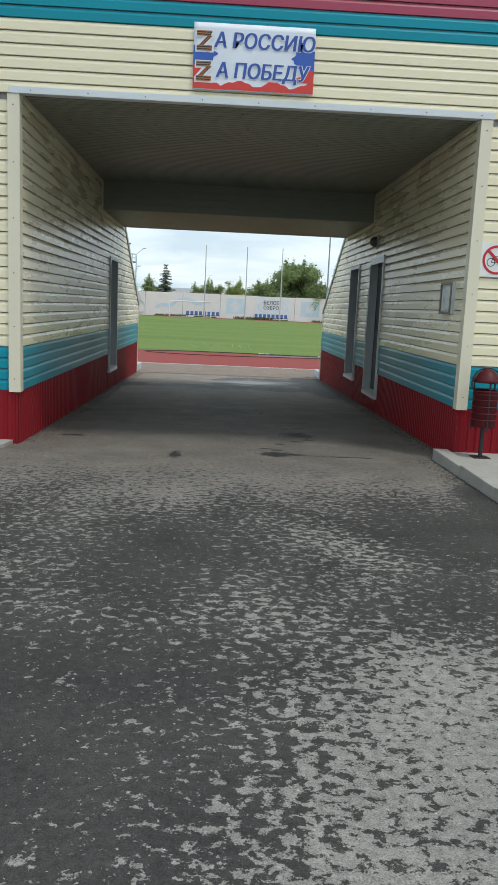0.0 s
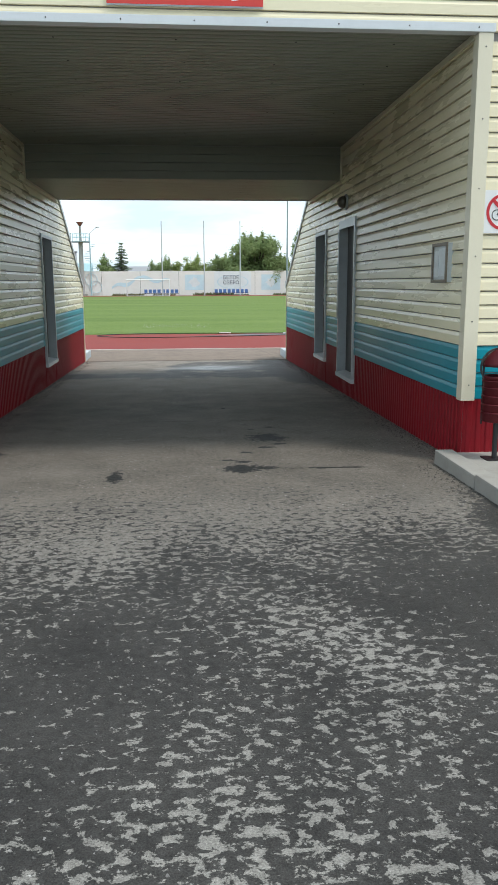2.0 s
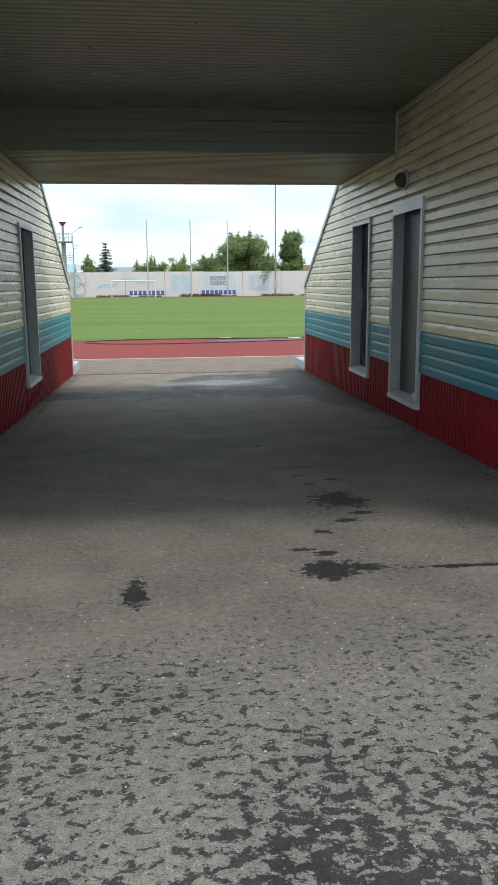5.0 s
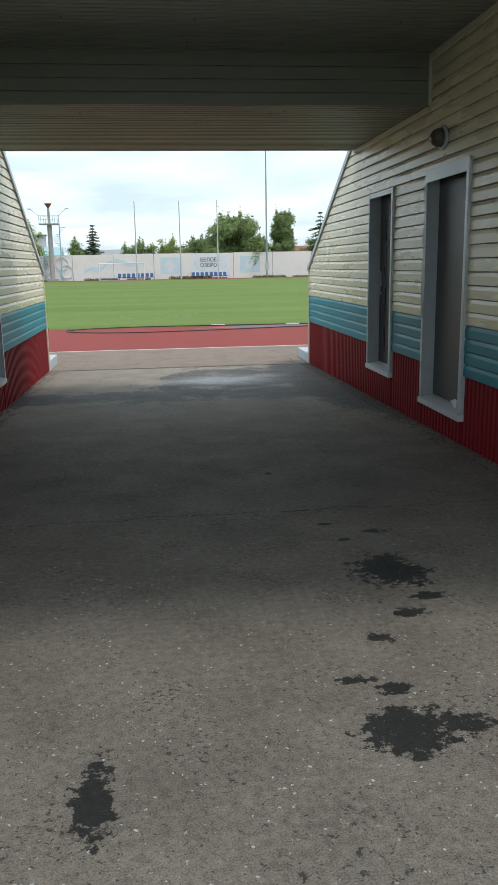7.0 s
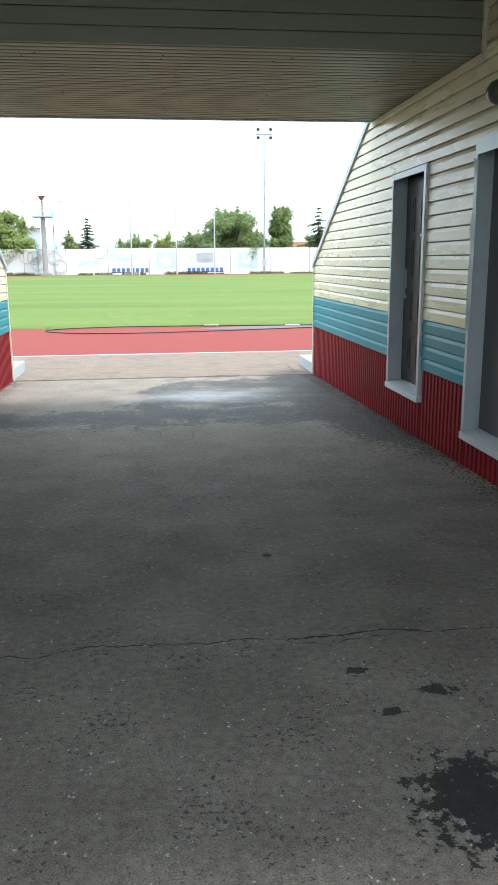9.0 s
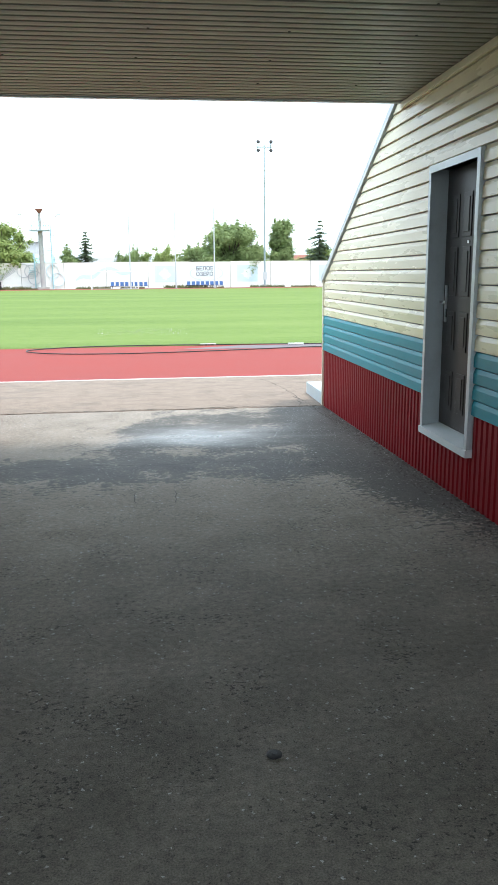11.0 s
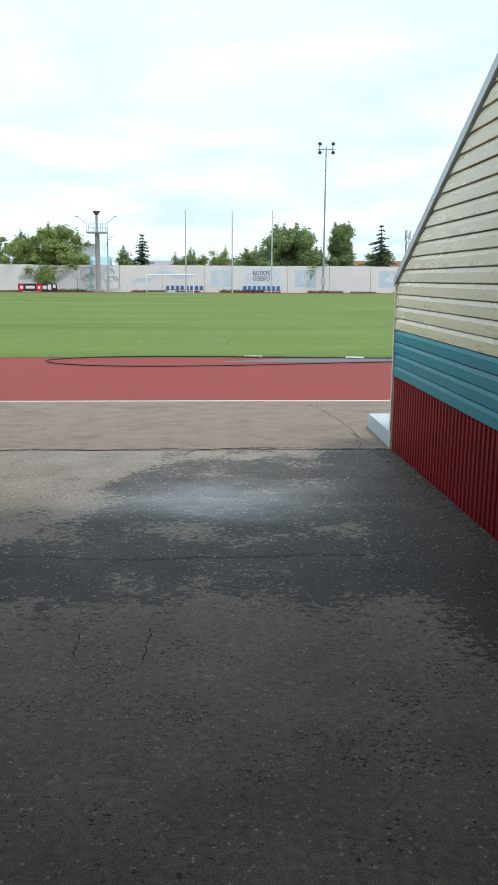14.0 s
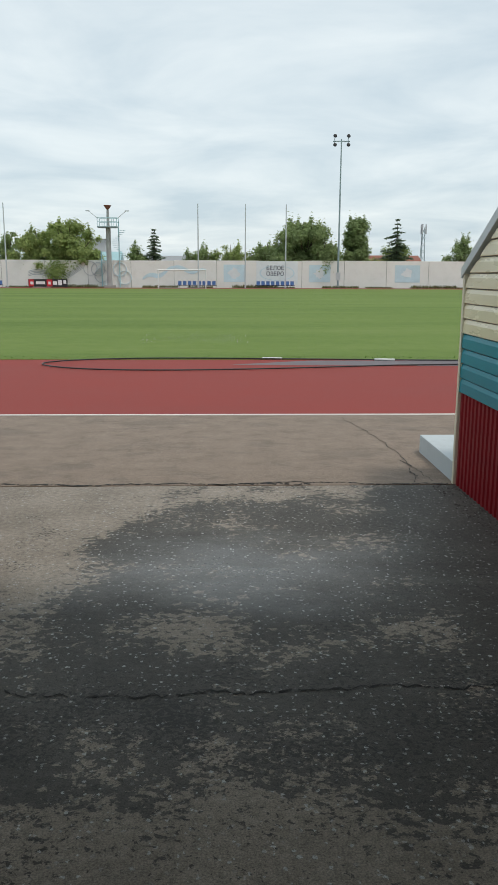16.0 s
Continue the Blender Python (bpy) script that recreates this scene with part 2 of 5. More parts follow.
def asphalt_material():
    """Old asphalt drying after rain: dry grey skin, dark wet flecks, a film of water near the far end."""
    n = Nodes("asphalt_half_wet")
    p = n.pos()
    sep = n.t.nodes.new("ShaderNodeSeparateXYZ")
    n.put(p, sep.inputs[0])
    x, y = sep.outputs[0], sep.outputs[1]
    flat = n.scaled(p, (1, 1, 0))
    def spot(cx, cy, rx, ry):
        """1 in the middle of an oval stretch of paving, falling to 0 at its rim."""
        dx = n.math("DIVIDE", n.math("SUBTRACT", x, cx), rx)
        dy = n.math("DIVIDE", n.math("SUBTRACT", y, cy), ry)
        return dx, dy, n.math("SQRT", n.math("ADD", n.math("MULTIPLY", dx, dx), n.math("MULTIPLY", dy, dy)))

    mid = n.math("ADD", n.math("MULTIPLY", n.noise(n.scaled(p, (0.8, 1.0, 0)), 21.0, 5.0, 0.6, 0.35), 0.74), n.math("MULTIPLY", n.noise(flat, 70.0, 3.0, 0.7), 0.26))
    big = n.noise(flat, 0.9, 3.0, 0.55)
    soft = n.noise(flat, 1.7, 5.0, 0.6)
    u = n.math("DIVIDE", n.math("ADD", y, 12.0), 26.0, clamp=True)
    stops = [(-12, .47), (-6, .465), (-4.6, .448), (-2.6, .44), (-1.4, .458), (-0.7, .50), (0.2, .578), (0.9, .63), (1.6, .70), (3.0, .74), (7.8, .70), (8.3, .61), (8.7, .575), (8.9, .50), (9.1, .38), (9.75, .36), (10.0, .47), (10.25, .45), (10.6, .36), (12.1, .38), (12.5, .48), (12.95, .54)]
    thr = n.ramp(u, [((q + 12.0) / 26.0, v) for q, v in stops])
    thr = n.math("ADD", thr, n.math("MULTIPLY", n.math("SUBTRACT", big, 0.5), 0.21))
    # stretches that drained sooner (+) or later (-)
    for cx, cy, rx, ry, k in ((0.75, -5.3, 1.3, 1.5, .13), (0.5, -2.75, .5, .7, .05), (1.45, -2.2, 1.1, 1.9, -.10), (-1.1, -4.9, 1.2, 1.7, -.09), (-0.8, -2.7, .8, 1.0, -.05), (-0.9, -1.1, .9, .7, .06)):
        thr = n.math("ADD", thr, n.math("MULTIPLY", n.math("SUBTRACT", 1.0, spot(cx, cy, rx, ry)[2], clamp=True), k))
    beyond = n.math("MULTIPLY", n.math("SUBTRACT", y, 8.4), 2.0, clamp=True)
    west = n.math("MULTIPLY", n.math("SUBTRACT", -0.2, x), 0.8, clamp=True)
    thr = n.math("ADD", thr, n.math("MULTIPLY", west, n.math("MULTIPLY", n.math("SUBTRACT", y, 9.8), 0.4, clamp=True)))
    thr = n.math("ADD", thr, n.math("MULTIPLY", beyond, n.math("MULTIPLY", n.math("SUBTRACT", soft, 0.5), 0.75)))
    foot = n.math("MULTIPLY", n.math("SUBTRACT", x, 1.3), 0.5, clamp=True)
    thr = n.math("SUBTRACT", thr, n.math("MULTIPLY", foot, n.math("MULTIPLY", n.math("SUBTRACT", y, 6.0), 0.5, clamp=True)))
    kerbside = n.math("MULTIPLY", n.math("SUBTRACT", x, 1.6), 0.6, clamp=True)
    thr = n.math("SUBTRACT", thr, n.math("MULTIPLY", kerbside, n.math("MULTIPLY", n.math("SUBTRACT", 0.6, y), 0.8, clamp=True)))
    wet = n.math("MULTIPLY", n.math("SUBTRACT", mid, thr), 34.0, clamp=True)
    damp = wet
    warp = n.math("ADD", n.math("MULTIPLY", n.math("SUBTRACT", n.noise(flat, 7.0, 4.0, 0.65), 0.5), 2.2), n.math("MULTIPLY", n.math("SUBTRACT", n.noise(flat, 26.0, 4.0, 0.7), 0.5), 3.0))
    for cx, cy, rx, ry in ((0.61, 2.54, .20, .23), (0.70, 2.17, .10, .045), (0.55, 1.99, .08, .05), (0.34, 1.75, .07, .05), (0.24, 1.03, .19, .15), (0.43, 1.05, .16, .07), (0.13, 1.40, .08, .03), (0.27, 1.31, .07, .05), (-0.84, 0.80, .06, .22), (0.69, 3.21, .07, .04), (0.49, 3.08, .05, .025), (0.43, 3.40, .05, .03), (1.02, 1.00, .32, .03), (-2.1, 1.89, .16, .07)):
        d = n.math("ADD", spot(cx, cy, rx, ry)[2], warp)
        wet = n.math("MAXIMUM", wet, n.math("MULTIPLY", n.math("SUBTRACT", 1.0, d), 6.0, clamp=True))
    grain = n.math("ADD", n.math("MULTIPLY", n.noise(flat, 150.0, 3.0, 0.7), 0.6), n.math("MULTIPLY", n.noise(flat, 28.0, 5.0, 0.7), 0.4))
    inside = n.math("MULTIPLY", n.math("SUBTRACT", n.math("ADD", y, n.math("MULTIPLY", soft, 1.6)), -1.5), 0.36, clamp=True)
    spill = n.math("SUBTRACT", wet, damp, clamp=True)
    dry_c = n.ramp(soft, [(0.3, (0.20, 0.196, 0.181)), (0.7, (0.275, 0.27, 0.248))])
    wet_c = n.ramp(soft, [(0.3, (0.036, 0.036, 0.035)), (0.7, (0.060, 0.059, 0.056))])
    wet_far = n.ramp(soft, [(0.3, (0.060, 0.055, 0.048)), (0.7, (0.098, 0.090, 0.079))])
    # the passage's shade painted into the floor colour, giving way to brown_c past y 5
    shaded_c = n.ramp(soft, [(0.3, (0.118, 0.105, 0.089)), (0.7, (0.188, 0.169, 0.145))])
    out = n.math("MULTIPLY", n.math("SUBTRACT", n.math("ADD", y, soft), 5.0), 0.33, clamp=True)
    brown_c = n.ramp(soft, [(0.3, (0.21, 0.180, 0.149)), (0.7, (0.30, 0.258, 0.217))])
    dry_c = n.mix(out, n.mix(inside, dry_c, shaded_c), brown_c)
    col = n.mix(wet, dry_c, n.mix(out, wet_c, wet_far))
    col = n.mix(n.math("MULTIPLY", spill, 0.85), col, (0.014, 0.015, 0.014))
    vor = n.t.nodes.new("ShaderNodeTexVoronoi")
    bent = n.t.nodes.new("ShaderNodeVectorMath")
    wob = n.t.nodes.new("ShaderNodeTexNoise")
    wob.inputs["Scale"].default_value = 90.0
    n.put(flat, wob.inputs["Vector"])
    bent.operation = "MULTIPLY_ADD"
    n.put(wob.outputs["Color"], bent.inputs[0])
    bent.inputs[1].default_value = (0.02, 0.02, 0.0)
    n.put(flat, bent.inputs[2])
    n.put(bent.outputs[0], vor.inputs["Vector"])
    vor.inputs["Scale"].default_value = 70.0
    csep = n.t.nodes.new("ShaderNodeSeparateColor")
    n.put(vor.outputs["Color"], csep.inputs[0])
    size = n.math("MULTIPLY", n.math("SUBTRACT", csep.outputs[0], n.math("SUBTRACT", 0.80, n.math("MULTIPLY", out, 0.08))), 2.2)
    stone = n.math("MULTIPLY", n.math("SUBTRACT", size, vor.outputs["Distance"]), 20.0, clamp=True)
    stone = n.math("MULTIPLY", stone, n.math("MULTIPLY", n.math("MULTIPLY", csep.outputs[1], csep.outputs[1]), 1.2))
    stone = n.math("MULTIPLY", stone, n.math("SUBTRACT", 1.0, n.math("MULTIPLY", spill, 0.75)))
    stone = n.math("MULTIPLY", stone, n.math("ADD", n.math("ADD", 0.8, n.math("MULTIPLY", inside, 0.5)), n.math("MULTIPLY", out, 0.5)))
    col = n.mix(n.math("MULTIPLY", stone, 0.8, clamp=True), col, (0.42, 0.415, 0.40))
    col = n.mix(0.8, col, n.ramp(grain, [(0.34, 0.2), (0.66, 1.8)]), "MULTIPLY")
    # holes where the binder has worn out, in clusters, thickest along the old seam
    seam = n.math("SUBTRACT", 1.0, n.math("ABSOLUTE", n.math("MULTIPLY", n.math("SUBTRACT", y, 9.35), 1.4)), clamp=True)
    worn = n.math("ADD", n.math("MULTIPLY", n.math("SUBTRACT", n.noise(flat, 2.6, 4.0, 0.6), 0.5), 0.55), n.math("MULTIPLY", seam, 0.13))
    pits = n.ramp(n.math("ADD", n.noise(n.scaled(p, (0.9, 1.0, 0)), 52.0, 3.0, 0.6, 0.3), worn), [(0.63, 0.0), (0.68, 1.0)])
    col = n.mix(n.math("MULTIPLY", pits, n.math("ADD", 0.22, n.math("MULTIPLY", inside, 0.55))), col, (0.022, 0.021, 0.020))
    px = n.math("DIVIDE", n.math("SUBTRACT", x, 0.32), 1.35)
    py = n.math("DIVIDE", n.math("SUBTRACT", y, 11.0), 0.75)
    pool = n.math("SUBTRACT", 1.15, n.math("ADD", n.math("SQRT", n.math("ADD", n.math("MULTIPLY", px, px), n.math("MULTIPLY", py, py))), n.math("ADD", n.math("MULTIPLY", warp, 0.16), n.math("MULTIPLY", n.math("SUBTRACT", n.noise(n.scaled(p, (0.7, 1.6, 0)), 1.6, 4.0, 0.6), 0.45), 1.6))), clamp=True)
    rough = n.math("SUBTRACT", 0.78, n.math("MULTIPLY", wet, 0.12))
    rough = n.math("SUBTRACT", rough, n.math("MULTIPLY", pool, 0.42), clamp=True)
    h = n.math("ADD", grain, n.math("MULTIPLY", stone, 0.8))
    n.bump(h, n.math("SUBTRACT", 0.55, n.math("MULTIPLY", pool, 0.35)), 0.006)
    return n.done(col, rough, spec=n.math("ADD", n.math("ADD", 0.18, n.math("MULTIPLY", inside, 0.1)), n.math("MULTIPLY", pool, 0.35)))


ASPHALT = asphalt_material()


def slab_material():
    n = Nodes("old_concrete_slab")
    p = n.pos()
    a = n.noise(n.scaled(p, (0.8, 1.0, 0)), 4.5, 8.0, 0.72)
    f = n.noise(p, 110.0, 3.0, 0.7)
    col = n.ramp(a, [(0.34, (0.170, 0.128, 0.098)), (0.46, (0.218, 0.166, 0.128)), (0.7, (0.265, 0.205, 0.161))])
    stain = n.ramp(n.noise(n.scaled(p, (0.55, 1.0, 0)), 2.0, 9.0, 0.78), [(0.535, 0.0), (0.57, 1.0)])
    col = n.mix(n.math("MULTIPLY", stain, 0.32), col, (0.105, 0.085, 0.07))
    chips = n.ramp(n.noise(p, 38.0, 3.0, 0.7), [(0.62, 0.0), (0.68, 1.0)])
    col = n.mix(n.math("MULTIPLY", chips, 0.5), col, (0.36, 0.31, 0.27))
    col = n.mix(0.7, col, n.ramp(f, [(0.3, 0.5), (0.7, 1.5)]), "MULTIPLY")
    n.bump(f, 0.5, 0.005)
    return n.done(col, 0.85)


SLAB = slab_material()


# ---- mesh helpers ----
def box(bm, x0, x1, y0, y1, z0, z1, bevel=0.0):
    vs = [bm.verts.new((x, y, z)) for z in (z0, z1) for y in (y0, y1) for x in (x0, x1)]
    fs = [bm.faces.new([vs[i] for i in q]) for q in ((0, 2, 3, 1), (4, 5, 7, 6), (0, 1, 5, 4), (2, 6, 7, 3), (0, 4, 6, 2), (1, 3, 7, 5))]
    if bevel:
        es = list({e for f in fs for e in f.edges})
        bmesh.ops.bevel(bm, geom=es, offset=bevel, segments=2, affect="EDGES", profile=0.7)
    return bm


def prism(bm, pts, a, b, axis="x"):
    """A 2D outline pushed from a to b along an axis: (y, z) along x, (x, z) along y, (x, y) along z."""
    def at(p, s):
        return {"x": (s, p[0], p[1]), "y": (p[0], s, p[1]), "z": (p[0], p[1], s)}[axis]
    lo = [bm.verts.new(at(p, a)) for p in pts]
    hi = [bm.verts.new(at(p, b)) for p in pts]
    new_faces = [bm.faces.new(lo), bm.faces.new(hi)]
    for i in range(len(pts)):
        j = (i + 1) % len(pts)
        new_faces.append(bm.faces.new((lo[i], lo[j], hi[j], hi[i])))
    bmesh.ops.recalc_face_normals(bm, faces=new_faces)
    return bm


def tube(bm, p, q, r0, r1=None, seg=10, cap=True):
    p, q = Vector(p), Vector(q)
    r1 = r0 if r1 is None else r1
    d = q - p
    m = Matrix.Translation((p + q) / 2) @ d.to_track_quat("Z", "Y").to_matrix().to_4x4()
    bmesh.ops.create_cone(bm, cap_ends=cap, segments=seg, radius1=r0, radius2=r1, depth=d.length, matrix=m)
    return bm


def lathe(bm, prof, seg=20, cx=0.0, cy=0.0):
    rings = []
    for r, z in prof:
        rings.append([bm.verts.new((cx + r * math.cos(2 * math.pi * i / seg), cy + r * math.sin(2 * math.pi * i / seg), z)) for i in range(seg)])
    for a, b in zip(rings, rings[1:]):
        for i in range(seg):
            j = (i + 1) % seg
            bm.faces.new((a[i], a[j], b[j], b[i]))
    bm.faces.new(rings[0][::-1]), bm.faces.new(rings[-1])
    return bm


def mesh_of(bm, name, material):
    me = bpy.data.meshes.new(name)
    bm.to_mesh(me)
    bm.free()
    me.materials.append(material)
    return me


def part(name, bm, material, parent=None, label="", smooth=False):
    me = mesh_of(bm, name, material)
    if smooth:
        me.shade_smooth()
    ob = new(name, me)
    ob.parent = parent
    if label:
        ob["label"] = label
    return ob


def thing(name, label, category, place=(0, 0, 0), turn=0.0, group="", kind=""):
    ob = new(name)
    ob.empty_display_size = 0.1
    ob.matrix_basis = pose(*place, 0, 0, turn)
    return tagged(ob, label, category, group, kind)


def B():
    return bmesh.new()


def structure(name, bm, material, label="", category="", parent=None):
    ob = part(name, bm, material, parent)
    return tagged(ob, label, category, kind="structure")


def lettering(name, text, size, material, parent, m, shear=0.0, depth=0.004, bold=0.0, stretch=1.0):
    cu = bpy.data.curves.new(name, "FONT")
    cu.body, cu.size, cu.shear, cu.extrude, cu.offset = text, size, shear, depth / 2, bold
    cu.align_x, cu.align_y = "CENTER", "CENTER"
    tmp = bpy.data.objects.new(name, cu)
    scene.collection.objects.link(tmp)
    me = bpy.data.meshes.new_from_object(tmp.evaluated_get(bpy.context.evaluated_depsgraph_get()))
    bpy.data.objects.remove(tmp)
    me.materials.clear()
    me.materials.append(material)
    ob = new(name, me)
    ob.parent = parent
    ob.matrix_basis = m @ Matrix.Diagonal((stretch, 1, 1, 1))
    return ob


# ---- plan ----
XR, XL = 2.20, -2.545         # passage walls
YF, YE = 1.10, 13.0           # front face and far end of the stand
Z_LINTEL, Z_HIGH, Z_LOW = 3.77, 3.775, 3.30
Y_DROP, Y_LOW_END = 6.70, 9.70
Z_RED, Z_TEAL, PITCH = 0.765, 1.235, 0.1175


def roof_z(y):
    return 1.70 + 0.527 * (YE - y)


def floor_z(y):
    return 0.0170 * (12.95 - max(y, -24.0)) if y < 12.95 else 0.0


# ---- ground ----
bm = B()
ys = [-1500, -60, -24] + [-24 + 2.05 * i for i in range(1, 18)] + [12.95, 13.2, 60, 120, 400, 2000]
ys = sorted(set(ys))
xs = [-1500, -60, -12, -6, -3, 0, 3, 6, 12, 60, 1500]
grid = [[bm.verts.new((x, y, floor_z(y) - (0.0 if y <= 12.951 else 0.02))) for x in xs] for y in ys]
for r0, r1 in zip(grid, grid[1:]):
    for i in range(len(xs) - 1):
        f = bm.faces.new((r0[i], r0[i + 1], r1[i + 1], r1[i]))
        f.material_index = 0 if r1[0].co.y <= 12.951 else 1
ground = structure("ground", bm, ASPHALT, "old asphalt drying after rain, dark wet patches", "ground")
ground.data.materials.append(EARTH)


def jagged(bm, x0, x1, y, amp, w, seed, step=0.018, zoff=0.003, slope=0.0):
    """A crack: a thin ragged ribbon lying in the paving."""
    rng = random.Random(seed)
    prev, dy, x = None, 0.0, x0
    while x < x1:
        dy += rng.uniform(-1, 1) * amp * 0.35
        dy *= 0.96
        ww = w * rng.uniform(0.25, 1.3)
        yy = y + dy + slope * (x - x0)
        pair = [bm.verts.new((x, yy + s * ww / 2, floor_z(yy) + zoff)) for s in (-1, 1)]
        if prev and rng.random() > 0.1:
            bm.faces.new((prev[0], pair[0], pair[1], prev[1]))
        prev = pair
        x += step * rng.uniform(0.5, 1.4)
    return bm


CRACK = surface("crack_dirt", (0.018, 0.017, 0.016), 0.95)
for a in ((-2.4, 2.1, 3.72, 0.04, 0.008, 3), (0.2, 0.8, 3.71, 0.018, 0.016, 13), (-2.45, 1.6, 9.60, 0.05, 0.012, 5), (-2.5, 2.15, 12.99, 0.035, 0.028, 8), (0.2, 1.0, 12.97, 0.05, 0.035, 9)):
    part("crack", jagged(B(), *a, zoff=0.007 if a[2] > 12.9 else 0.003), CRACK, ground)

bm = B()
prism(bm, [(-60, 12.96), (60, 12.96), (60, 16.24), (-60, 16.24)], -0.1, 0.004, "z")
slab = structure("pavement", bm, SLAB, "worn brownish concrete strip beside the track", "pavement")
bm = B()
rng = random.Random(21)
px, py, prev = 2.02, 13.05, None
for i in range(60):
    pair = [bm.verts.new((px + s * 0.004 * rng.uniform(0.3, 1.4), py + s * 0.003, 0.0075)) for s in (-1, 1)]
    if prev:
        bm.faces.new((prev[0], pair[0], pair[1], prev[1]))
    prev = pair
    px += rng.uniform(-0.035, 0.015)
    py += rng.uniform(0.04, 0.09)
    if py > 16.1:
        break
part("crack", bm, CRACK, slab)

bm = B()
rng = random.Random(27)
prev = None
foot_line = [(1.86, 13.02), (1.93, 13.22), (1.90, 13.40), (1.97, 13.62), (1.91, 13.80), (2.05, 13.95)]
for (ax, ay), (bx_, by) in zip(foot_line, foot_line[1:]):
    for k in range(6):
        f = k / 6
        w = rng.uniform(0.004, 0.014)
        cx, cy = ax + (bx_ - ax) * f + rng.uniform(-0.012, 0.012), ay + (by - ay) * f
        pair = [bm.verts.new((cx - w / 2, cy, 0.0082)), bm.verts.new((cx + w / 2, cy + 0.01, 0.0082))]
        if prev:
            bm.faces.new((prev[0], prev[1], pair[1], pair[0]))
        prev = pair
part("crack", bm, CRACK, slab, "broken dark joint at the step's foot")

bm = B()
prism(bm, [(-90, 16.26), (90, 16.26), (90, 22.95), (-90, 22.95)], -0.1, 0.006, "z")
track = structure("running_track", bm, TRACK, "brick-red rubber running track", "running track")
part("line", box(B(), -60, 60, 16.24, 16.31, 0.0, 0.010), LINE, track, "worn white edge line")
bm = B()
prism(bm, [(0.4, 21.75), (30, 20.6), (30, 22.5), (2.0, 22.5)], 0.0, 0.010, "z")
part("grey_patch", bm, TRACK_GREY, track, "grey bare patch in the track")
bm = B()
prism(bm, [(-90, 22.9), (90, 22.5), (90, 103.5), (-90, 103.5)], -0.1, 0.012, "z")
lawn = structure("lawn", bm, LAWN, "green mown football pitch grass", "lawn")
bm = B()
prism(bm, [(-90, 103.4), (90, 103.4), (90, 109.5), (-90, 109.5)], -0.1, 0.009, "z")
structure("far_track", bm, TRACK, "faded reddish far lane of the track", "running track")


def blade_strip(name, label, x0, x1, y0, y1, count, h, w, material, seed, z=0.0):
    rng = random.Random(seed)
    verts, faces = [], []
    for _ in range(count):
        x, y = rng.uniform(x0, x1), rng.uniform(y0, y1)
        hh, ww, a = h * rng.uniform(0.35, 1.2), w * rng.uniform(0.6, 1.3), rng.uniform(0, math.pi)
        lx, ly = rng.uniform(-0.4, 0.4) * hh, rng.uniform(-0.4, 0.4) * hh
        k = len(verts)
        c, s = math.cos(a) * ww, math.sin(a) * ww
        verts += [(x - c, y - s, z), (x + c, y + s, z), (x + lx + c * 0.3, y + ly + s * 0.3, z + hh), (x + lx - c * 0.3, y + ly - s * 0.3, z + hh)]
        faces.append((k, k + 1, k + 2, k + 3))
    me = bpy.data.meshes.new(name)
    me.from_pydata(verts, [], faces)
    me.materials.append(material)
    return tagged(new(name, me), label, "grass", kind="stuff")


blade_strip("lawn_edge_grass", "longer grass along the lawn edge", -22, 22, 22.7, 23.3, 5200, 0.03, 0.010, GRASS, 4)
blade_strip("clover", "pale clover flowers in the grass", -1.9, 0.9, 26.5, 29.5, 240, 0.035, 0.012, LINE, 6)
for k in range(26):
    wx = -74 + k * 5.8
    blade_strip("weeds", "dry weeds in a tuft along the fence foot", wx, wx + (3.2, 5.8, 2.2, 4.6)[k % 4], 109.7, 111.7, (260, 420, 120, 330)[k % 4], (0.2, 0.38, 0.16, 0.28)[k % 4], 0.07, WEED, 70 + k)


# ---- the stand and its passage ----
def course_mesh(L0b, L0t, L1b, L1t, h=PITCH):
    """One siding board: hollow lip below, flat face, slope above; along local x, facing -y."""
    prof = [(0.0, 0.008), (-0.024, 0.008), (-0.026, 0.011), (-0.0235, h * 0.72), (-0.012, h * 0.985), (-0.003, h)]
    bm = bmesh.new()
    e0 = [bm.verts.new((L0b + (L0t - L0b) * z / h, y, z)) for y, z in prof]
    e1 = [bm.verts.new((L1b + (L1t - L1b) * z / h, y, z)) for y, z in prof]
    for i in range(len(prof) - 1):
        bm.faces.new((e0[i], e1[i], e1[i + 1], e0[i + 1]))
    k0, k1 = bm.verts.new((L0t, 0.0, h)), bm.verts.new((L1t, 0.0, h))
    bm.faces.new((*e0, k0)), bm.faces.new((k1, *e1[::-1]))
    bmesh.ops.recalc_face_normals(bm, faces=bm.faces[:])
    for f in bm.faces:
        if abs(f.normal.x) < 0.5 and f.normal.y > 0.2:
            bmesh.ops.reverse_faces(bm, faces=[f])
    return bm


COURSES = {}


def course(parent, material, x0b, x0t, x1b, x1t, z, basis):
    key = (round(x1b - x0b, 3), round(x0t - x0b, 3), round(x1t - x0b, 3), material.name)
    if key not in COURSES:
        COURSES[key] = mesh_of(course_mesh(0, x0t - x0b, x1b - x0b, x1t - x0b), "siding_board", material)
    ob = new("siding_board", COURSES[key])
    ob.parent = parent
    ob.matrix_basis = basis @ Matrix.Translation((x0b, 0, z))
    return ob


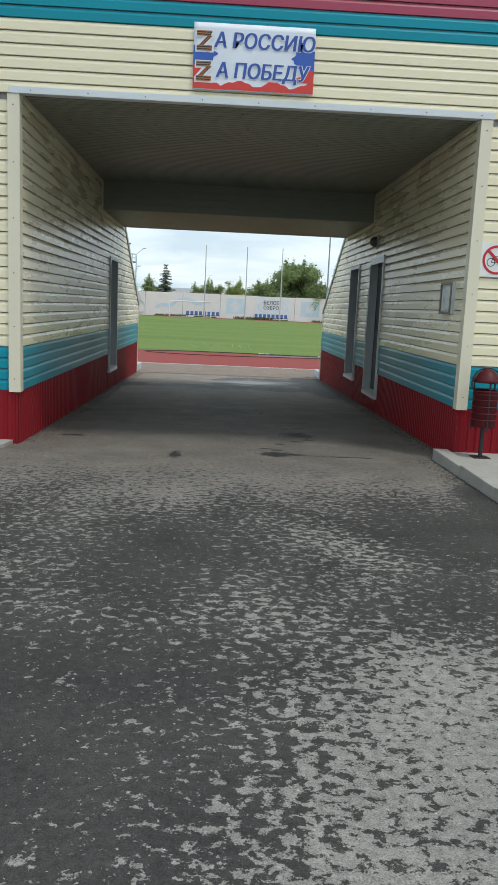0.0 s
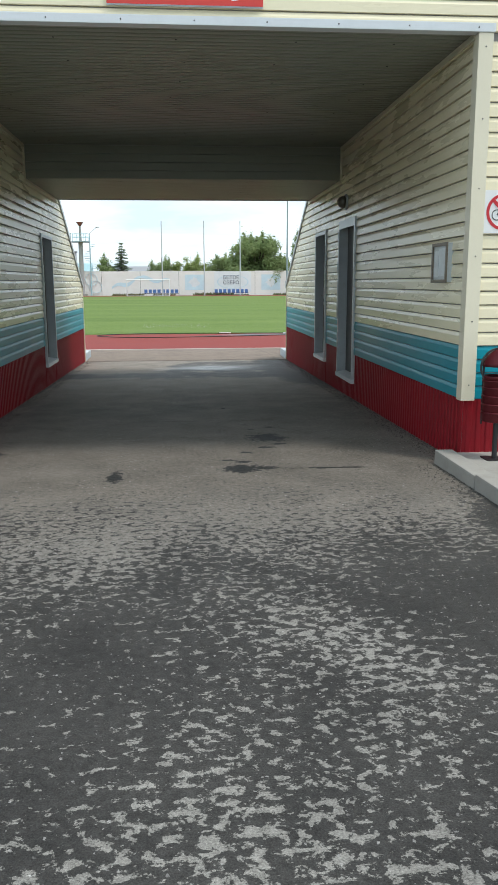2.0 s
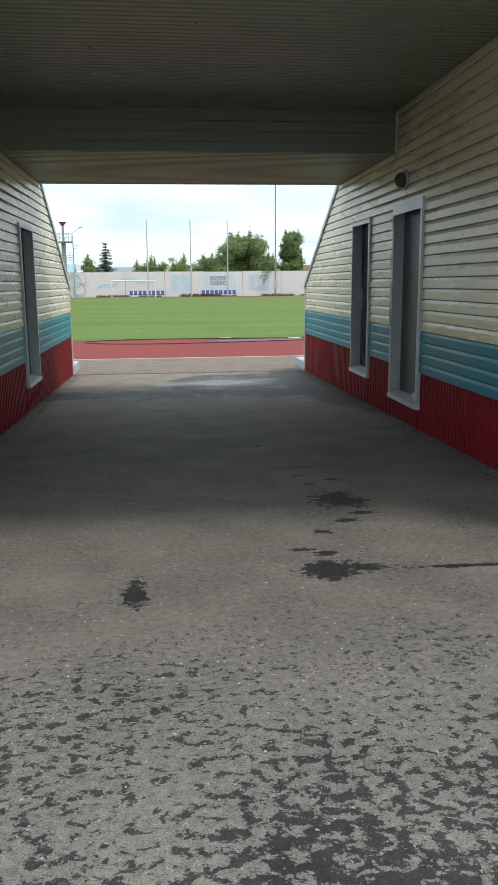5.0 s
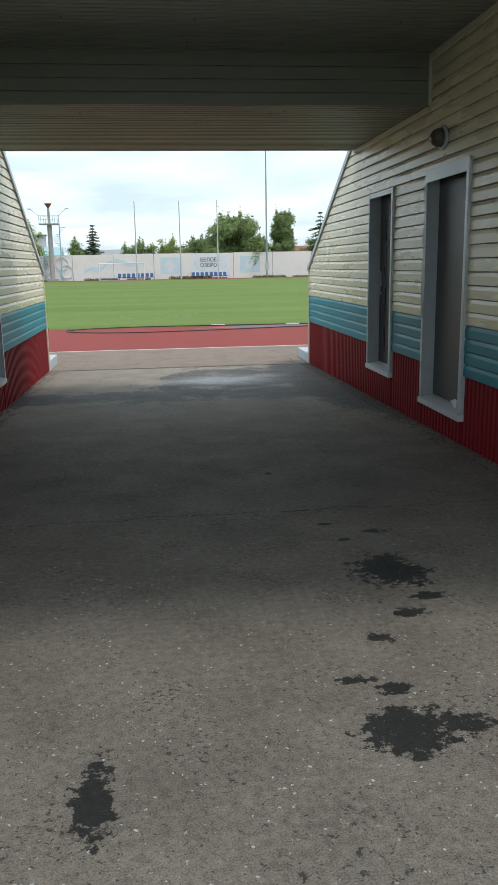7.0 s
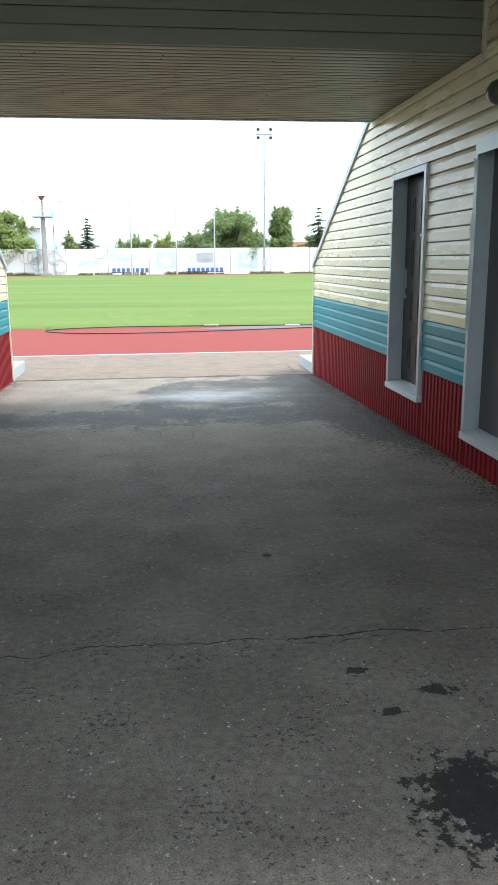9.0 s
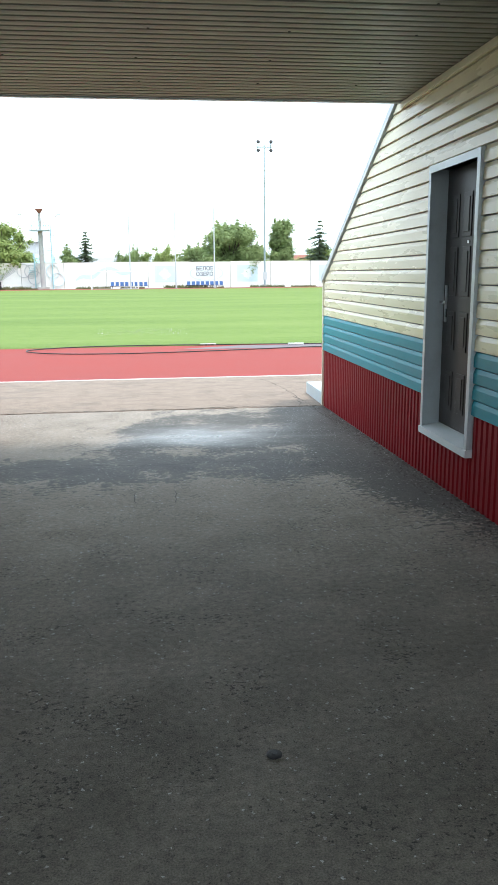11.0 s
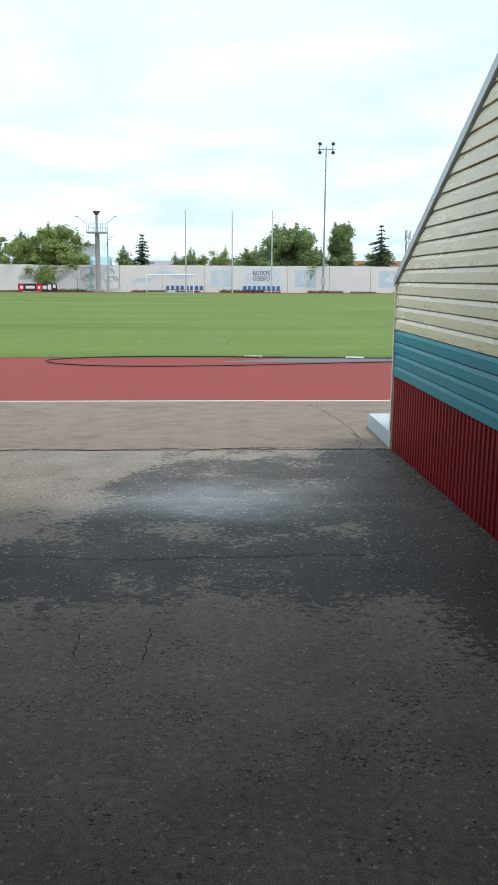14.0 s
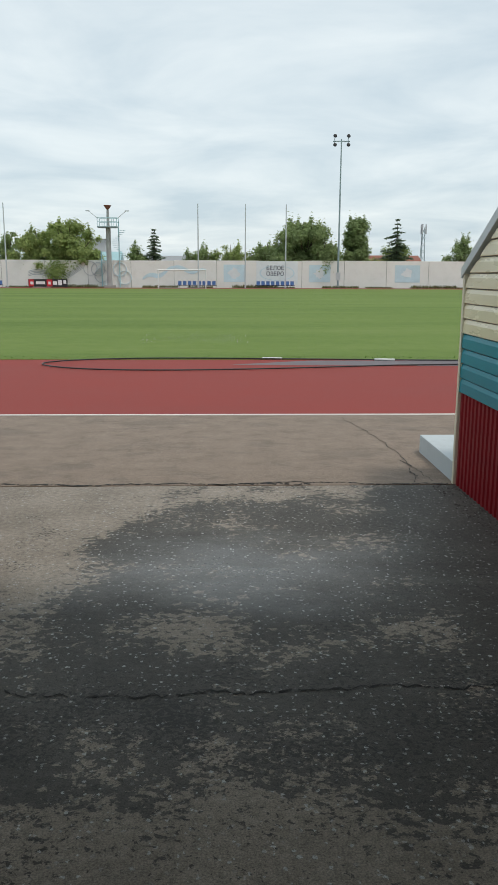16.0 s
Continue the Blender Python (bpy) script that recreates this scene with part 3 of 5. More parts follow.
def ribbed(bm, x0, x1, zlo, zhi, pitch=0.09, depth=0.011):
    """Trapezoid-ribbed sheet along local x facing -y; zlo is a function of x."""
    x, cols = x0, []
    pat = ((0.0, 0.0), (0.30, 0.0), (0.42, 1.0), (0.82, 1.0), (0.97, 0.0))
    while x < x1:
        for f, d in pat:
            if x + f * pitch < x1:
                cols.append((x + f * pitch, -0.004 - d * depth))
        x += pitch
    cols.append((x1, -0.004))
    vs = [(bm.verts.new((a, b, zlo(a))), bm.verts.new((a, b, zhi))) for a, b in cols]
    for p, q in zip(vs, vs[1:]):
        bm.faces.new((p[0], q[0], q[1], p[1]))
    return bm


DOORS = {"N": (5.54, 6.68, 0.355, 2.69), "F": (7.80, 8.84, 0.455, 2.64), "L": (7.72, 8.76, 0.42, 2.58)}
RW = Matrix.Translation((XR, 0, 0)) @ pose(0, 0, 0, 0, 0, -90)     # local x is -y
LW = Matrix.Translation((XL, 0, 0)) @ pose(0, 0, 0, 0, 0, 90)      # local x is +y


def passage_wall(name, xa, xb, doors, label):
    """The solid wall behind the siding, with the door openings through it."""
    bm = B()
    y = YF + 0.02
    for d in doors:
        y0, y1, z0, z1 = DOORS[d]
        prism(bm, [(y, 0.0), (y0, 0.0), (y0, roof_z(y0)), (y, roof_z(y))], xa, xb)
        prism(bm, [(y0, 0.0), (y1, 0.0), (y1, z0 + 0.03), (y0, z0 + 0.03)], xa, xb)
        prism(bm, [(y0, z1 - 0.03), (y1, z1 - 0.03), (y1, roof_z(y1)), (y0, roof_z(y0))], xa, xb)
        y = y1
    prism(bm, [(y, -0.05), (YE, -0.05), (YE, roof_z(YE)), (y, roof_z(y))], xa, xb)
    return structure(name, bm, CORE, label, "wall")


wall_east = passage_wall("wall_east", XR, XR + 0.28, "NF", "cream and teal siding wall over a red ribbed plinth")
wall_west = passage_wall("wall_west", XL - 0.28, XL, "L", "cream and teal siding wall over a red ribbed plinth")

bm = B()
box(bm, XR + 0.28, 14, YF + 0.02, YF + 0.3, 0.0, 7.9)
box(bm, -14, XL - 0.28, YF + 0.02, YF + 0.3, 0.0, 7.9)
box(bm, XL - 0.28, XR + 0.28, YF - 0.0, YF + 0.02, Z_LINTEL, 7.9)
wall_front = structure("wall_front", bm, CORE, "siding front of the stand with a wide gateway", "wall")
bm = B()
box(bm, XR + 0.28, 14, YE - 0.25, YE, -0.05, 1.68)
box(bm, -14, XL - 0.28, YE - 0.25, YE, -0.05, 1.68)
box(bm, 13.8, 14, YF + 0.3, YE - 0.25, 0, 1.68)
box(bm, -14, -13.8, YF + 0.3, YE - 0.25, 0, 1.68)
structure("wall_back", bm, CORE, "low front wall of the stand facing the track", "wall")


def clad_passage(parent, basis, doors, sign):
    """Boards course by course; y runs along sign * local x. Stops at door trims and the sloping end."""
    z = Z_RED
    k = 0
    while z < Z_HIGH - 0.02:
        cuts, y = [], YF + 0.085
        for d in doors:
            y0, y1, z0, z1 = DOORS[d]
            if z + PITCH > z0 - 0.0 and z < z1 - 0.06:
                cuts.append((y, y0 + 0.01))
                y = y1 - 0.01
        eb = min(YE - 0.03, YE - (z - 1.65) / 0.527) if z > 1.65 else YE - 0.03
        et = min(YE - 0.03, YE - (z + PITCH - 1.65) / 0.527) if z + PITCH > 1.65 else YE - 0.03
        mat = TEAL if z < Z_TEAL - 0.01 else CREAM
        for a, b in cuts:
            if sign < 0:
                course(parent, mat, -b, -b, -a, -a, z, basis)
            else:
                course(parent, mat, a, a, b, b, z, basis)
        if z > Z_LOW - 0.05:
            eb = et = min(eb, et, Y_DROP)
        # boards come in lengths with a butt joint
        if sign < 0:
            course(parent, mat, -eb, -et, -y, -y, z, basis)
        else:
            course(parent, mat, y, y, eb, et, z, basis)
        z += PITCH
        k += 1


clad_passage(wall_east, RW, "NF", -1)
clad_passage(wall_west, LW, "L", 1)


def plinth(parent, basis, spans, sign):
    for a, b, top in spans:
        x0, x1 = (-b, -a) if sign < 0 else (a, b)
        part("plinth_sheet", ribbed(B(), x0, x1, lambda q: floor_z(sign * q) - 0.02, top), RED, parent, "dark red ribbed sheet").matrix_basis = basis


plinth(wall_east, RW, [(YF - 0.01, 5.54, Z_RED + 0.01), (5.54, 6.68, 0.37), (6.68, 7.80, Z_RED + 0.01), (7.80, 8.84, 0.47), (8.84, YE - 0.02, Z_RED + 0.01)], -1)
plinth(wall_west, LW, [(YF - 0.01, 7.72, Z_RED + 0.01), (7.72, 8.76, 0.43), (8.76, YE - 0.02, Z_RED + 0.01)], 1)

# front facade cladding
FRONT = Matrix.Translation((0, YF + 0.02, 0))
z = Z_RED
while z < 7.7:
    mat = TEAL if z < Z_TEAL - 0.01 else CREAM
    if 4.46 < z + 0.055 < 4.69:
        mat = TEAL
    elif z + 0.055 >= 4.69:
        mat = MAGENTA
    if z < Z_LINTEL - 0.08:
        course(wall_front, mat, XR + 0.06, XR + 0.06, 8.0, 8.0, z, FRONT)
        course(wall_front, mat, -8.0, -8.0, XL - 0.06, XL - 0.06, z, FRONT)
    else:
        course(wall_front, mat, -8.0, -8.0, 8.0, 8.0, z + 0.055, Matrix.Translation((0, YF + 0.0, 0)))
    z += PITCH
for a, b in ((XR + 0.0, 8.0), (-8.0, XL - 0.0)):
    part("plinth_sheet", ribbed(B(), a, b, lambda q: 0.1, Z_RED + 0.01), RED, wall_front, "dark red ribbed sheet").matrix_basis = Matrix.Translation((0, YF - 0.005, 0))
part("lintel_flashing", box(B(), XL - 0.07, XR + 0.10, YF - 0.042, YF + 0.06, Z_LINTEL - 0.012, Z_LINTEL + 0.055, 0.004), TRIM_WHITE, wall_front, "white metal flashing over the gateway")
for x0, x1 in ((XR - 0.034, XR + 0.09), (XL - 0.09, XL + 0.034)):
    part("corner_trim", box(B(), x0, x1, YF - 0.034, YF + 0.09, Z_RED - 0.005, Z_LINTEL - 0.014, 0.006), TRIM_CREAM, wall_front, "cream corner strip")
for wall, x0, x1 in ((wall_east, XR - 0.034, XR + 0.03), (wall_west, XL - 0.03, XL + 0.034)):
    part("end_trim", box(B(), x0, x1, YE - 0.035, YE + 0.012, 0.0, 1.72, 0.004), TRIM_CREAM, wall, "thin cream end strip")
    bm = B()
    prism(bm, [(YE + 0.03, roof_z(YE) - 0.03), (YE + 0.03, roof_z(YE) + 0.05), (Y_LOW_END - 0.1, roof_z(Y_LOW_END - 0.1) + 0.06), (Y_LOW_END - 0.1, roof_z(Y_LOW_END - 0.1) - 0.03)], *((x0 - 0.012, x1 + 0.10) if wall is wall_east else (x0 - 0.10, x1 + 0.012)))
    part("slope_flashing", bm, TRIM_GREY, wall, "bent grey flashing along the slope")

# roof of the stand
bm = B()
for xa, xb in ((-14, 14),):
    ylo = Y_LOW_END + 0.02
    prism(bm, [(YF + 0.02, roof_z(YF)), (ylo, roof_z(ylo) + 0.02), (ylo, roof_z(ylo) + 0.10), (YF + 0.02, roof_z(YF) + 0.10)], xa, xb)
for xa, xb in ((XR + 0.05, 14), (-14, XL - 0.05)):
    prism(bm, [(Y_LOW_END + 0.02, roof_z(Y_LOW_END + 0.02) + 0.02), (YE, roof_z(YE) + 0.02), (YE, roof_z(YE) + 0.06), (Y_LOW_END + 0.02, roof_z(Y_LOW_END + 0.02) + 0.06)], xa, xb)
structure("roof", bm, ROOF, "sloping grey deck of the stand", "roof")


def soffit(name, y0, y1, z, label):
    """Ribbed panels across the passage; a real sheet with narrow grooves."""
    bm = B()
    y = y0
    cols = []
    while y < y1 - 0.01:
        w = min(0.10, y1 - y)
        cols += [(y, z + 0.022), (y + 0.018, z + 0.022), (y + 0.024, z), (y + w * 0.55, z - 0.002), (y + w - 0.006, z)]
        y += w
    cols.append((y1, z + 0.012))
    vs = [(bm.verts.new((XL, a, b)), bm.verts.new((XR, a, b))) for a, b in cols]
    for p, q in zip(vs, vs[1:]):
        bm.faces.new((p[0], q[0], q[1], p[1]))
    box(bm, XL, XR, y0, y1, z + 0.03, z + 0.12)
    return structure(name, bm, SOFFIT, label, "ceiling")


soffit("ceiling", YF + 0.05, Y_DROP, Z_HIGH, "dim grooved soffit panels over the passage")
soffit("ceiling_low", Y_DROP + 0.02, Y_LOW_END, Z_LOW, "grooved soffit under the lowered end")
wall_drop = structure("wall_drop", box(B(), XL, XR, Y_DROP + 0.02, Y_DROP + 0.12, Z_LOW + 0.12, Z_HIGH + 0.2), CORE, "step down in the ceiling clad in siding", "wall")
for i in range(4):
    z0 = Z_LOW + 0.002 + i * 0.117
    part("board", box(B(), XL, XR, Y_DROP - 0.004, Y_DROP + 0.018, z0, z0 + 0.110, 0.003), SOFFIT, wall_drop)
part("edge_trim", box(B(), XL, XR, Y_LOW_END - 0.02, Y_LOW_END + 0.03, Z_LOW - 0.012, Z_LOW + 0.16, 0.004), TRIM_GREY, wall_drop, "thin metal edge strip")
part("end_fascia", box(B(), XL, XR, Y_LOW_END - 0.015, Y_LOW_END + 0.02, Z_LOW + 0.161, roof_z(Y_LOW_END)), CORE, wall_drop)
for wall, x0, x1 in ((wall_east, XR - 0.045, XR), (wall_west, XL, XL + 0.045)):
    part("cornice_strip", box(B(), x0, x1, YF + 0.06, Y_DROP, Z_HIGH - 0.05, Z_HIGH - 0.002, 0.006), TRIM_CREAM, wall, "cream strip under the soffit")
    part("cornice_strip", box(B(), x0, x1, Y_DROP - 0.02, Y_LOW_END, Z_LOW - 0.05, Z_LOW - 0.004, 0.006), TRIM_CREAM, wall, "cream strip under the soffit")
    part("drop_strip", box(B(), x0, x1, Y_DROP - 0.04, Y_DROP + 0.0, Z_LOW + 0.0, Z_HIGH - 0.052, 0.006), TRIM_CREAM, wall)


# ---- doors ----
def door(name, key, face, side, style, label):
    """side +1: in the wall on +x, the recess goes towards +x."""
    y0, y1, z0, z1 = DOORS[key]
    d = thing(name, label, "door", (face, (y0 + y1) / 2, 0), kind="structure")
    h, c = (y1 - y0) / 2, side
    R = 0.16 if key == "F" else 0.145

    def bx(xa, xb, *rest, bevel=0.0):
        return box(B(), min(c * xa, c * xb), max(c * xa, c * xb), *rest, bevel)
    fr = part("frame", bx(-0.042, R, -h, -h + 0.028, z0, z1, bevel=0.004), TRIM_GREY, d, "bent grey metal reveal")
    part("frame", bx(-0.042, R, h - 0.028, h, z0, z1, bevel=0.004), TRIM_GREY, d, "bent grey metal reveal")
    part("frame", bx(-0.042, R, -h + 0.028, h - 0.028, z1 - 0.03, z1, bevel=0.004), TRIM_GREY, d)
    part("architrave", bx(-0.050, -0.043, -h, -h + 0.055, z0, z1), TRIM_GREY, d)
    part("architrave", bx(-0.050, -0.043, h - 0.05, h, z0, z1), TRIM_GREY, d)
    part("architrave", bx(-0.050, -0.043, -h + 0.055, h - 0.05, z1 - (0.12 if key == "N" else 0.06), z1 - 0.002), TRIM_GREY, d)
    bm = B()
    prism(bm, [(c * -0.062, z0 - 0.005), (c * -0.062, z0 + 0.05), (c * R, z0 + 0.085), (c * R, z0 - 0.005)], -h - 0.004, h + 0.004, "y")
    part("sill", bm, TRIM_WHITE, d, "scuffed pale metal sill")
    zl, zt = z0 + 0.08, z1 - 0.035
    leaf = part("leaf", bx(R - 0.055, R, -h + 0.03, h - 0.03, zl, zt, bevel=0.004), style, d, "dark door leaf")
    if key == "F":
        H = zt - zl
        for ya, yb in ((-0.30, -0.13), (-0.045, 0.125), (0.21, 0.37)):
            for fa, fb in ((0.07, 0.225), (0.31, 0.46), (0.52, 0.705), (0.74, 0.90)):
                part("panel", bx(R - 0.063, R - 0.056, ya, yb, zl + fa * H, zl + fb * H, bevel=0.005), style, leaf)
                part("panel", bx(R - 0.069, R - 0.0635, ya + 0.035, yb - 0.035, zl + fa * H + 0.035, zl + fb * H - 0.035, bevel=0.004), style, leaf)
        part("handle_plate", bx(R - 0.068, R - 0.056, h - 0.125, h - 0.085, zl + 0.86, zl + 1.16, bevel=0.003), STEEL, leaf, "long steel handle plate")
        part("handle", bx(R - 0.115, R - 0.10, h - 0.22, h - 0.095, zl + 1.01, zl + 1.035, bevel=0.004), STEEL, leaf, "steel lever")
        part("handle_neck", bx(R - 0.112, R - 0.069, h - 0.115, h - 0.097, zl + 1.013, zl + 1.032), STEEL, leaf)
        part("peephole", bx(R - 0.064, R - 0.056, -0.012, 0.012, zl + 1.48, zl + 1.504, bevel=0.003), STEEL, leaf)
    else:
        part("handle", bx(R - 0.11, R - 0.097, -h + 0.09, -h + 0.20, zl + 0.98, zl + 1.0, bevel=0.003), STEEL, leaf, "small steel lever")
        part("handle_neck", bx(R - 0.108, R - 0.056, -h + 0.095, -h + 0.112, zl + 0.98, zl + 1.0), STEEL, leaf)
    return d


door("door_1", "N", XR, 1, DOOR_GREY, "closed plain dark metal door in a grey reveal")
door("door_2", "F", XR, 1, DOOR_BROWN, "closed dark brown panelled metal door, grey reveal")
door("door_3", "L", XL, -1, DOOR_GREY, "closed dark door in a grey metal reveal")

# ---- fixtures on the walls ----
lamp = thing("wall_lamp", "unlit round bulkhead lamp, dirty, under the soffit", "lamp", (XR - 0.02, 6.25, 2.94))
bm = B()
lathe(bm, [(0.11, 0.0), (0.115, 0.012), (0.11, 0.03), (0.09, 0.035)], 20)
base = part("base", bm, TRIM_GREY, lamp, "pale round metal base", True)
base.matrix_basis = pose(0, 0, 0, 0, -90, 0)
bm = B()
lathe(bm, [(0.088, 0.034), (0.085, 0.075), (0.066, 0.115), (0.034, 0.138), (0.008, 0.144)], 20)
part("shade", bm, LAMP_GLASS, lamp, "dirty domed shade", True).matrix_basis = pose(0, 0, 0, 0, -90, 0)

case = thing("notice_case", "small metal-framed notice case with faded paper", "notice case", (XR - 0.02, 1.71, 1.96))
part("back", box(B(), -0.045, 0.012, -0.21, 0.21, -0.175, 0.175, 0.004), TRIM_GREY, case)
for a in ((-0.06, -0.045, -0.215, -0.185, -0.18, 0.18), (-0.06, -0.045, 0.185, 0.215, -0.18, 0.18), (-0.06, -0.045, -0.185, 0.185, 0.15, 0.18), (-0.06, -0.045, -0.185, 0.185, -0.18, -0.15)):
    part("frame", box(B(), *a, 0.002), BRONZE, case)
part("notice", box(B(), -0.050, -0.046, -0.15, 0.02, -0.12, 0.13), PAPER, case, "faded paper notice")
part("notice", box(B(), -0.050, -0.046, 0.035, 0.15, -0.13, 0.11), PAPER, case, "faded paper notice")

sign = thing("prohibition_sign", "white square no-bicycles sign with red ring", "sign", (2.46, YF - 0.014, 2.365))
part("plate", box(B(), -0.175, 0.175, -0.006, 0.0, -0.175, 0.175, 0.001), WHITE, sign)


def ring(r0, r1, y0, y1, cx=0.0, cz=0.0, seg=40):
    bm = B()
    pts = []
    for i in range(seg):
        a = 2 * math.pi * i / seg
        pts.append([bm.verts.new((cx + r * math.cos(a), y, cz + r * math.sin(a))) for r, y in ((r0, y0), (r1, y0), (r1, y1), (r0, y1))])
    for i in range(seg):
        p, q = pts[i], pts[(i + 1) % seg]
        for k in range(4):
            bm.faces.new((p[k], q[k], q[(k + 1) % 4], p[(k + 1) % 4]))
    bmesh.ops.recalc_face_normals(bm, faces=bm.faces[:])
    return bm


part("ring", ring(0.125, 0.15, -0.009, -0.006), SIGN_RED, sign, "red prohibition ring")
bike = ring(0.038, 0.045, -0.0085, -0.006, -0.058, -0.025, 20)
part("bicycle_symbol", bike, BLACK, sign, "black bicycle outline")
part("bicycle_symbol", ring(0.038, 0.045, -0.0085, -0.006, 0.058, -0.025, 20), BLACK, sign)
bm = B()
for p, q in (((-0.058, -0.025), (-0.025, 0.035)), ((-0.025, 0.035), (0.04, 0.035)), ((0.04, 0.035), (0.0, -0.025)), ((0.0, -0.025), (-0.058, -0.025)), ((0.058, -0.025), (0.036, 0.06)), ((-0.03, 0.05), (0.0, -0.025))):
    tube(bm, (p[0], -0.0075, p[1]), (q[0], -0.0075, q[1]), 0.0035, seg=6)
part("bicycle_symbol", bm, BLACK, sign)
bm = B()
prism(bm, [(-0.105, 0.085), (-0.085, 0.105), (0.105, -0.085), (0.085, -0.105)], -0.0125, -0.0095, "y")
part("slash", bm, SIGN_RED, sign, "red diagonal bar")

# banner over the gateway
ban = thing("banner", "printed white, blue and red vinyl slogan banner over the gateway", "banner", (-0.187, YF - 0.045, 4.20))
W2, H2 = 0.605, 0.315
bm = B()
NX, NZ = 24, 12
vs = [[bm.verts.new((-W2 + 2 * W2 * i / NX, -0.0022 * math.sin(i * 0.8 + j * 0.35) - 0.001 * math.cos(j * 1.1), -H2 + 2 * H2 * j / NZ)) for i in range(NX + 1)] for j in range(NZ + 1)]
for j in range(NZ):
    for i in range(NX):
        bm.faces.new((vs[j][i], vs[j][i + 1], vs[j + 1][i + 1], vs[j + 1][i]))
sheet = part("sheet", bm, BANNER_WHITE, ban, "creased white vinyl sheet", True)
sol = sheet.modifiers.new("thick", "SOLIDIFY"); sol.thickness = 0.003; sol.offset = 1.0


def flag_band(z0, z1, material, gap, seed, name):
    """A colour field with the pale ragged map shape left open in the middle."""
    rng = random.Random(seed)
    for sgn in (-1, 1):
        w = [gap[0] + gap[1] * math.sin(3 * k / 9 + seed) + rng.uniform(-0.03, 0.03) for k in range(10)]
        inner = [(sgn * min(W2 - 0.02, w[k]), z0 + (z1 - z0) * k / 9) for k in range(10)]
        part(name, prism(B(), [(sgn * W2, z0)] + inner + [(sgn * W2, z1)], -0.0062, -0.0046, "y"), material, ban)


flag_band(-0.08, 0.10, BANNER_BLUE, (0.44, 0.05), 3, "blue_field")
flag_band(-0.20, -0.08, BANNER_RED, (0.46, 0.05), 5, "red_field")
rng = random.Random(9)
top = [(-W2 + 2 * W2 * k / 30, -0.235 + 0.022 * math.sin(k * 0.7) + rng.uniform(-0.015, 0.015)) for k in range(31)]
top[0], top[1], top[-1], top[-2] = (-W2, -0.20), (-W2 + 0.05, -0.2), (W2, -0.20), (W2 - 0.05, -0.2)
part("red_field", prism(B(), [(W2, -H2 + 0.012), (-W2, -H2 + 0.012)] + top, -0.0062, -0.0046, "y"), BANNER_RED, ban)
UP = pose(0, 0, 0, 90, 0, 0)
for text, cx, cz in (("А РОССИЮ", 0.10, 0.150), ("А ПОБЕДУ", 0.085, -0.130)):
    for k in range(4):
        sx, sz = ((-0.011, 0.006), (0.011, 0.006), (-0.011, -0.006), (0.011, -0.006))[k]
        lettering("letter_edge", text, 0.20, BANNER_WHITE, ban, Matrix.Translation((cx + sx, -0.0068 - 0.0005 * k, cz + sz)) @ UP, 0.12, 0.0004, 0.0, 0.90)
    for k in range(3):
        lettering("letters", text, 0.20, LETTER_BLUE, ban, Matrix.Translation((cx - 0.006 + 0.006 * k, -0.0094 - 0.0008 * k, cz)) @ UP, 0.12, 0.0006, 0.0, 0.90)
for cz in (0.142, -0.142):
    bm = B()
    prism(bm, [(-0.588, cz + 0.03), (-0.588, cz + 0.105), (-0.405, cz + 0.105), (-0.405, cz + 0.04), (-0.46, cz - 0.03), (-0.405, cz - 0.03), (-0.405, cz - 0.105), (-0.588, cz - 0.105), (-0.588, cz - 0.05), (-0.52, cz + 0.03)], -0.0073, -0.0065, "y")
    part("letter_edge", bm, BANNER_WHITE, ban)
    for k, mt in enumerate((RIBBON_ORANGE, BLACK, RIBBON_ORANGE, BLACK, RIBBON_ORANGE)):
        o = -0.020 + 0.010 * k
        t = 0.0095
        bm = B()
        prism(bm, [(-0.575, cz + 0.066 + o), (-0.43 + o * .3, cz + 0.066 + o), (-0.43 + o * .3, cz + 0.066 + o + t), (-0.575, cz + 0.066 + o + t)], -0.0118, -0.0108, "y")
        prism(bm, [(-0.448 + o, cz + 0.05), (-0.448 + o + t, cz + 0.05), (-0.545 + o + t, cz - 0.05), (-0.545 + o, cz - 0.05)], -0.0086, -0.0074, "y")
        prism(bm, [(-0.575, cz - 0.070 + o), (-0.425, cz - 0.070 + o), (-0.425, cz - 0.070 + o + t), (-0.575, cz - 0.070 + o + t)], -0.0118, -0.0108, "y")
        part("ribbon_letter", bm, mt, ban)

# ---- kerbs, pads, litter bin ----
bm = B()
prism(bm, [(1.09, 0.0), (1.09, floor_z(1.09) + 0.092), (-14, floor_z(-14) + 0.092), (-14, 0.0)], 2.12, 9.0)
pad = structure("pavement_pad", bm, CONCRETE, "low concrete pad beside the gateway", "pavement")
y = 1.085
rng = random.Random(2)
while y > -13:
    zk = floor_z(y - 0.5) + 0.112 + rng.uniform(-0.005, 0.005)
    part("kerb_stone", box(B(), 1.955, 2.115, y - 0.985, y - 0.004, 0.05, zk, 0.014), CONCRETE, pad)
    y -= 0.99
apron = structure("pavement_apron", prism(B(), [(-9, 1.09), (-2.60, 1.09), (-2.62, 0.80), (-2.78, 0.45), (-2.95, -0.4), (-9, -0.5)], 0.0, 0.245, "z"), CONCRETE, "broken concrete apron at the wall foot", "pavement")

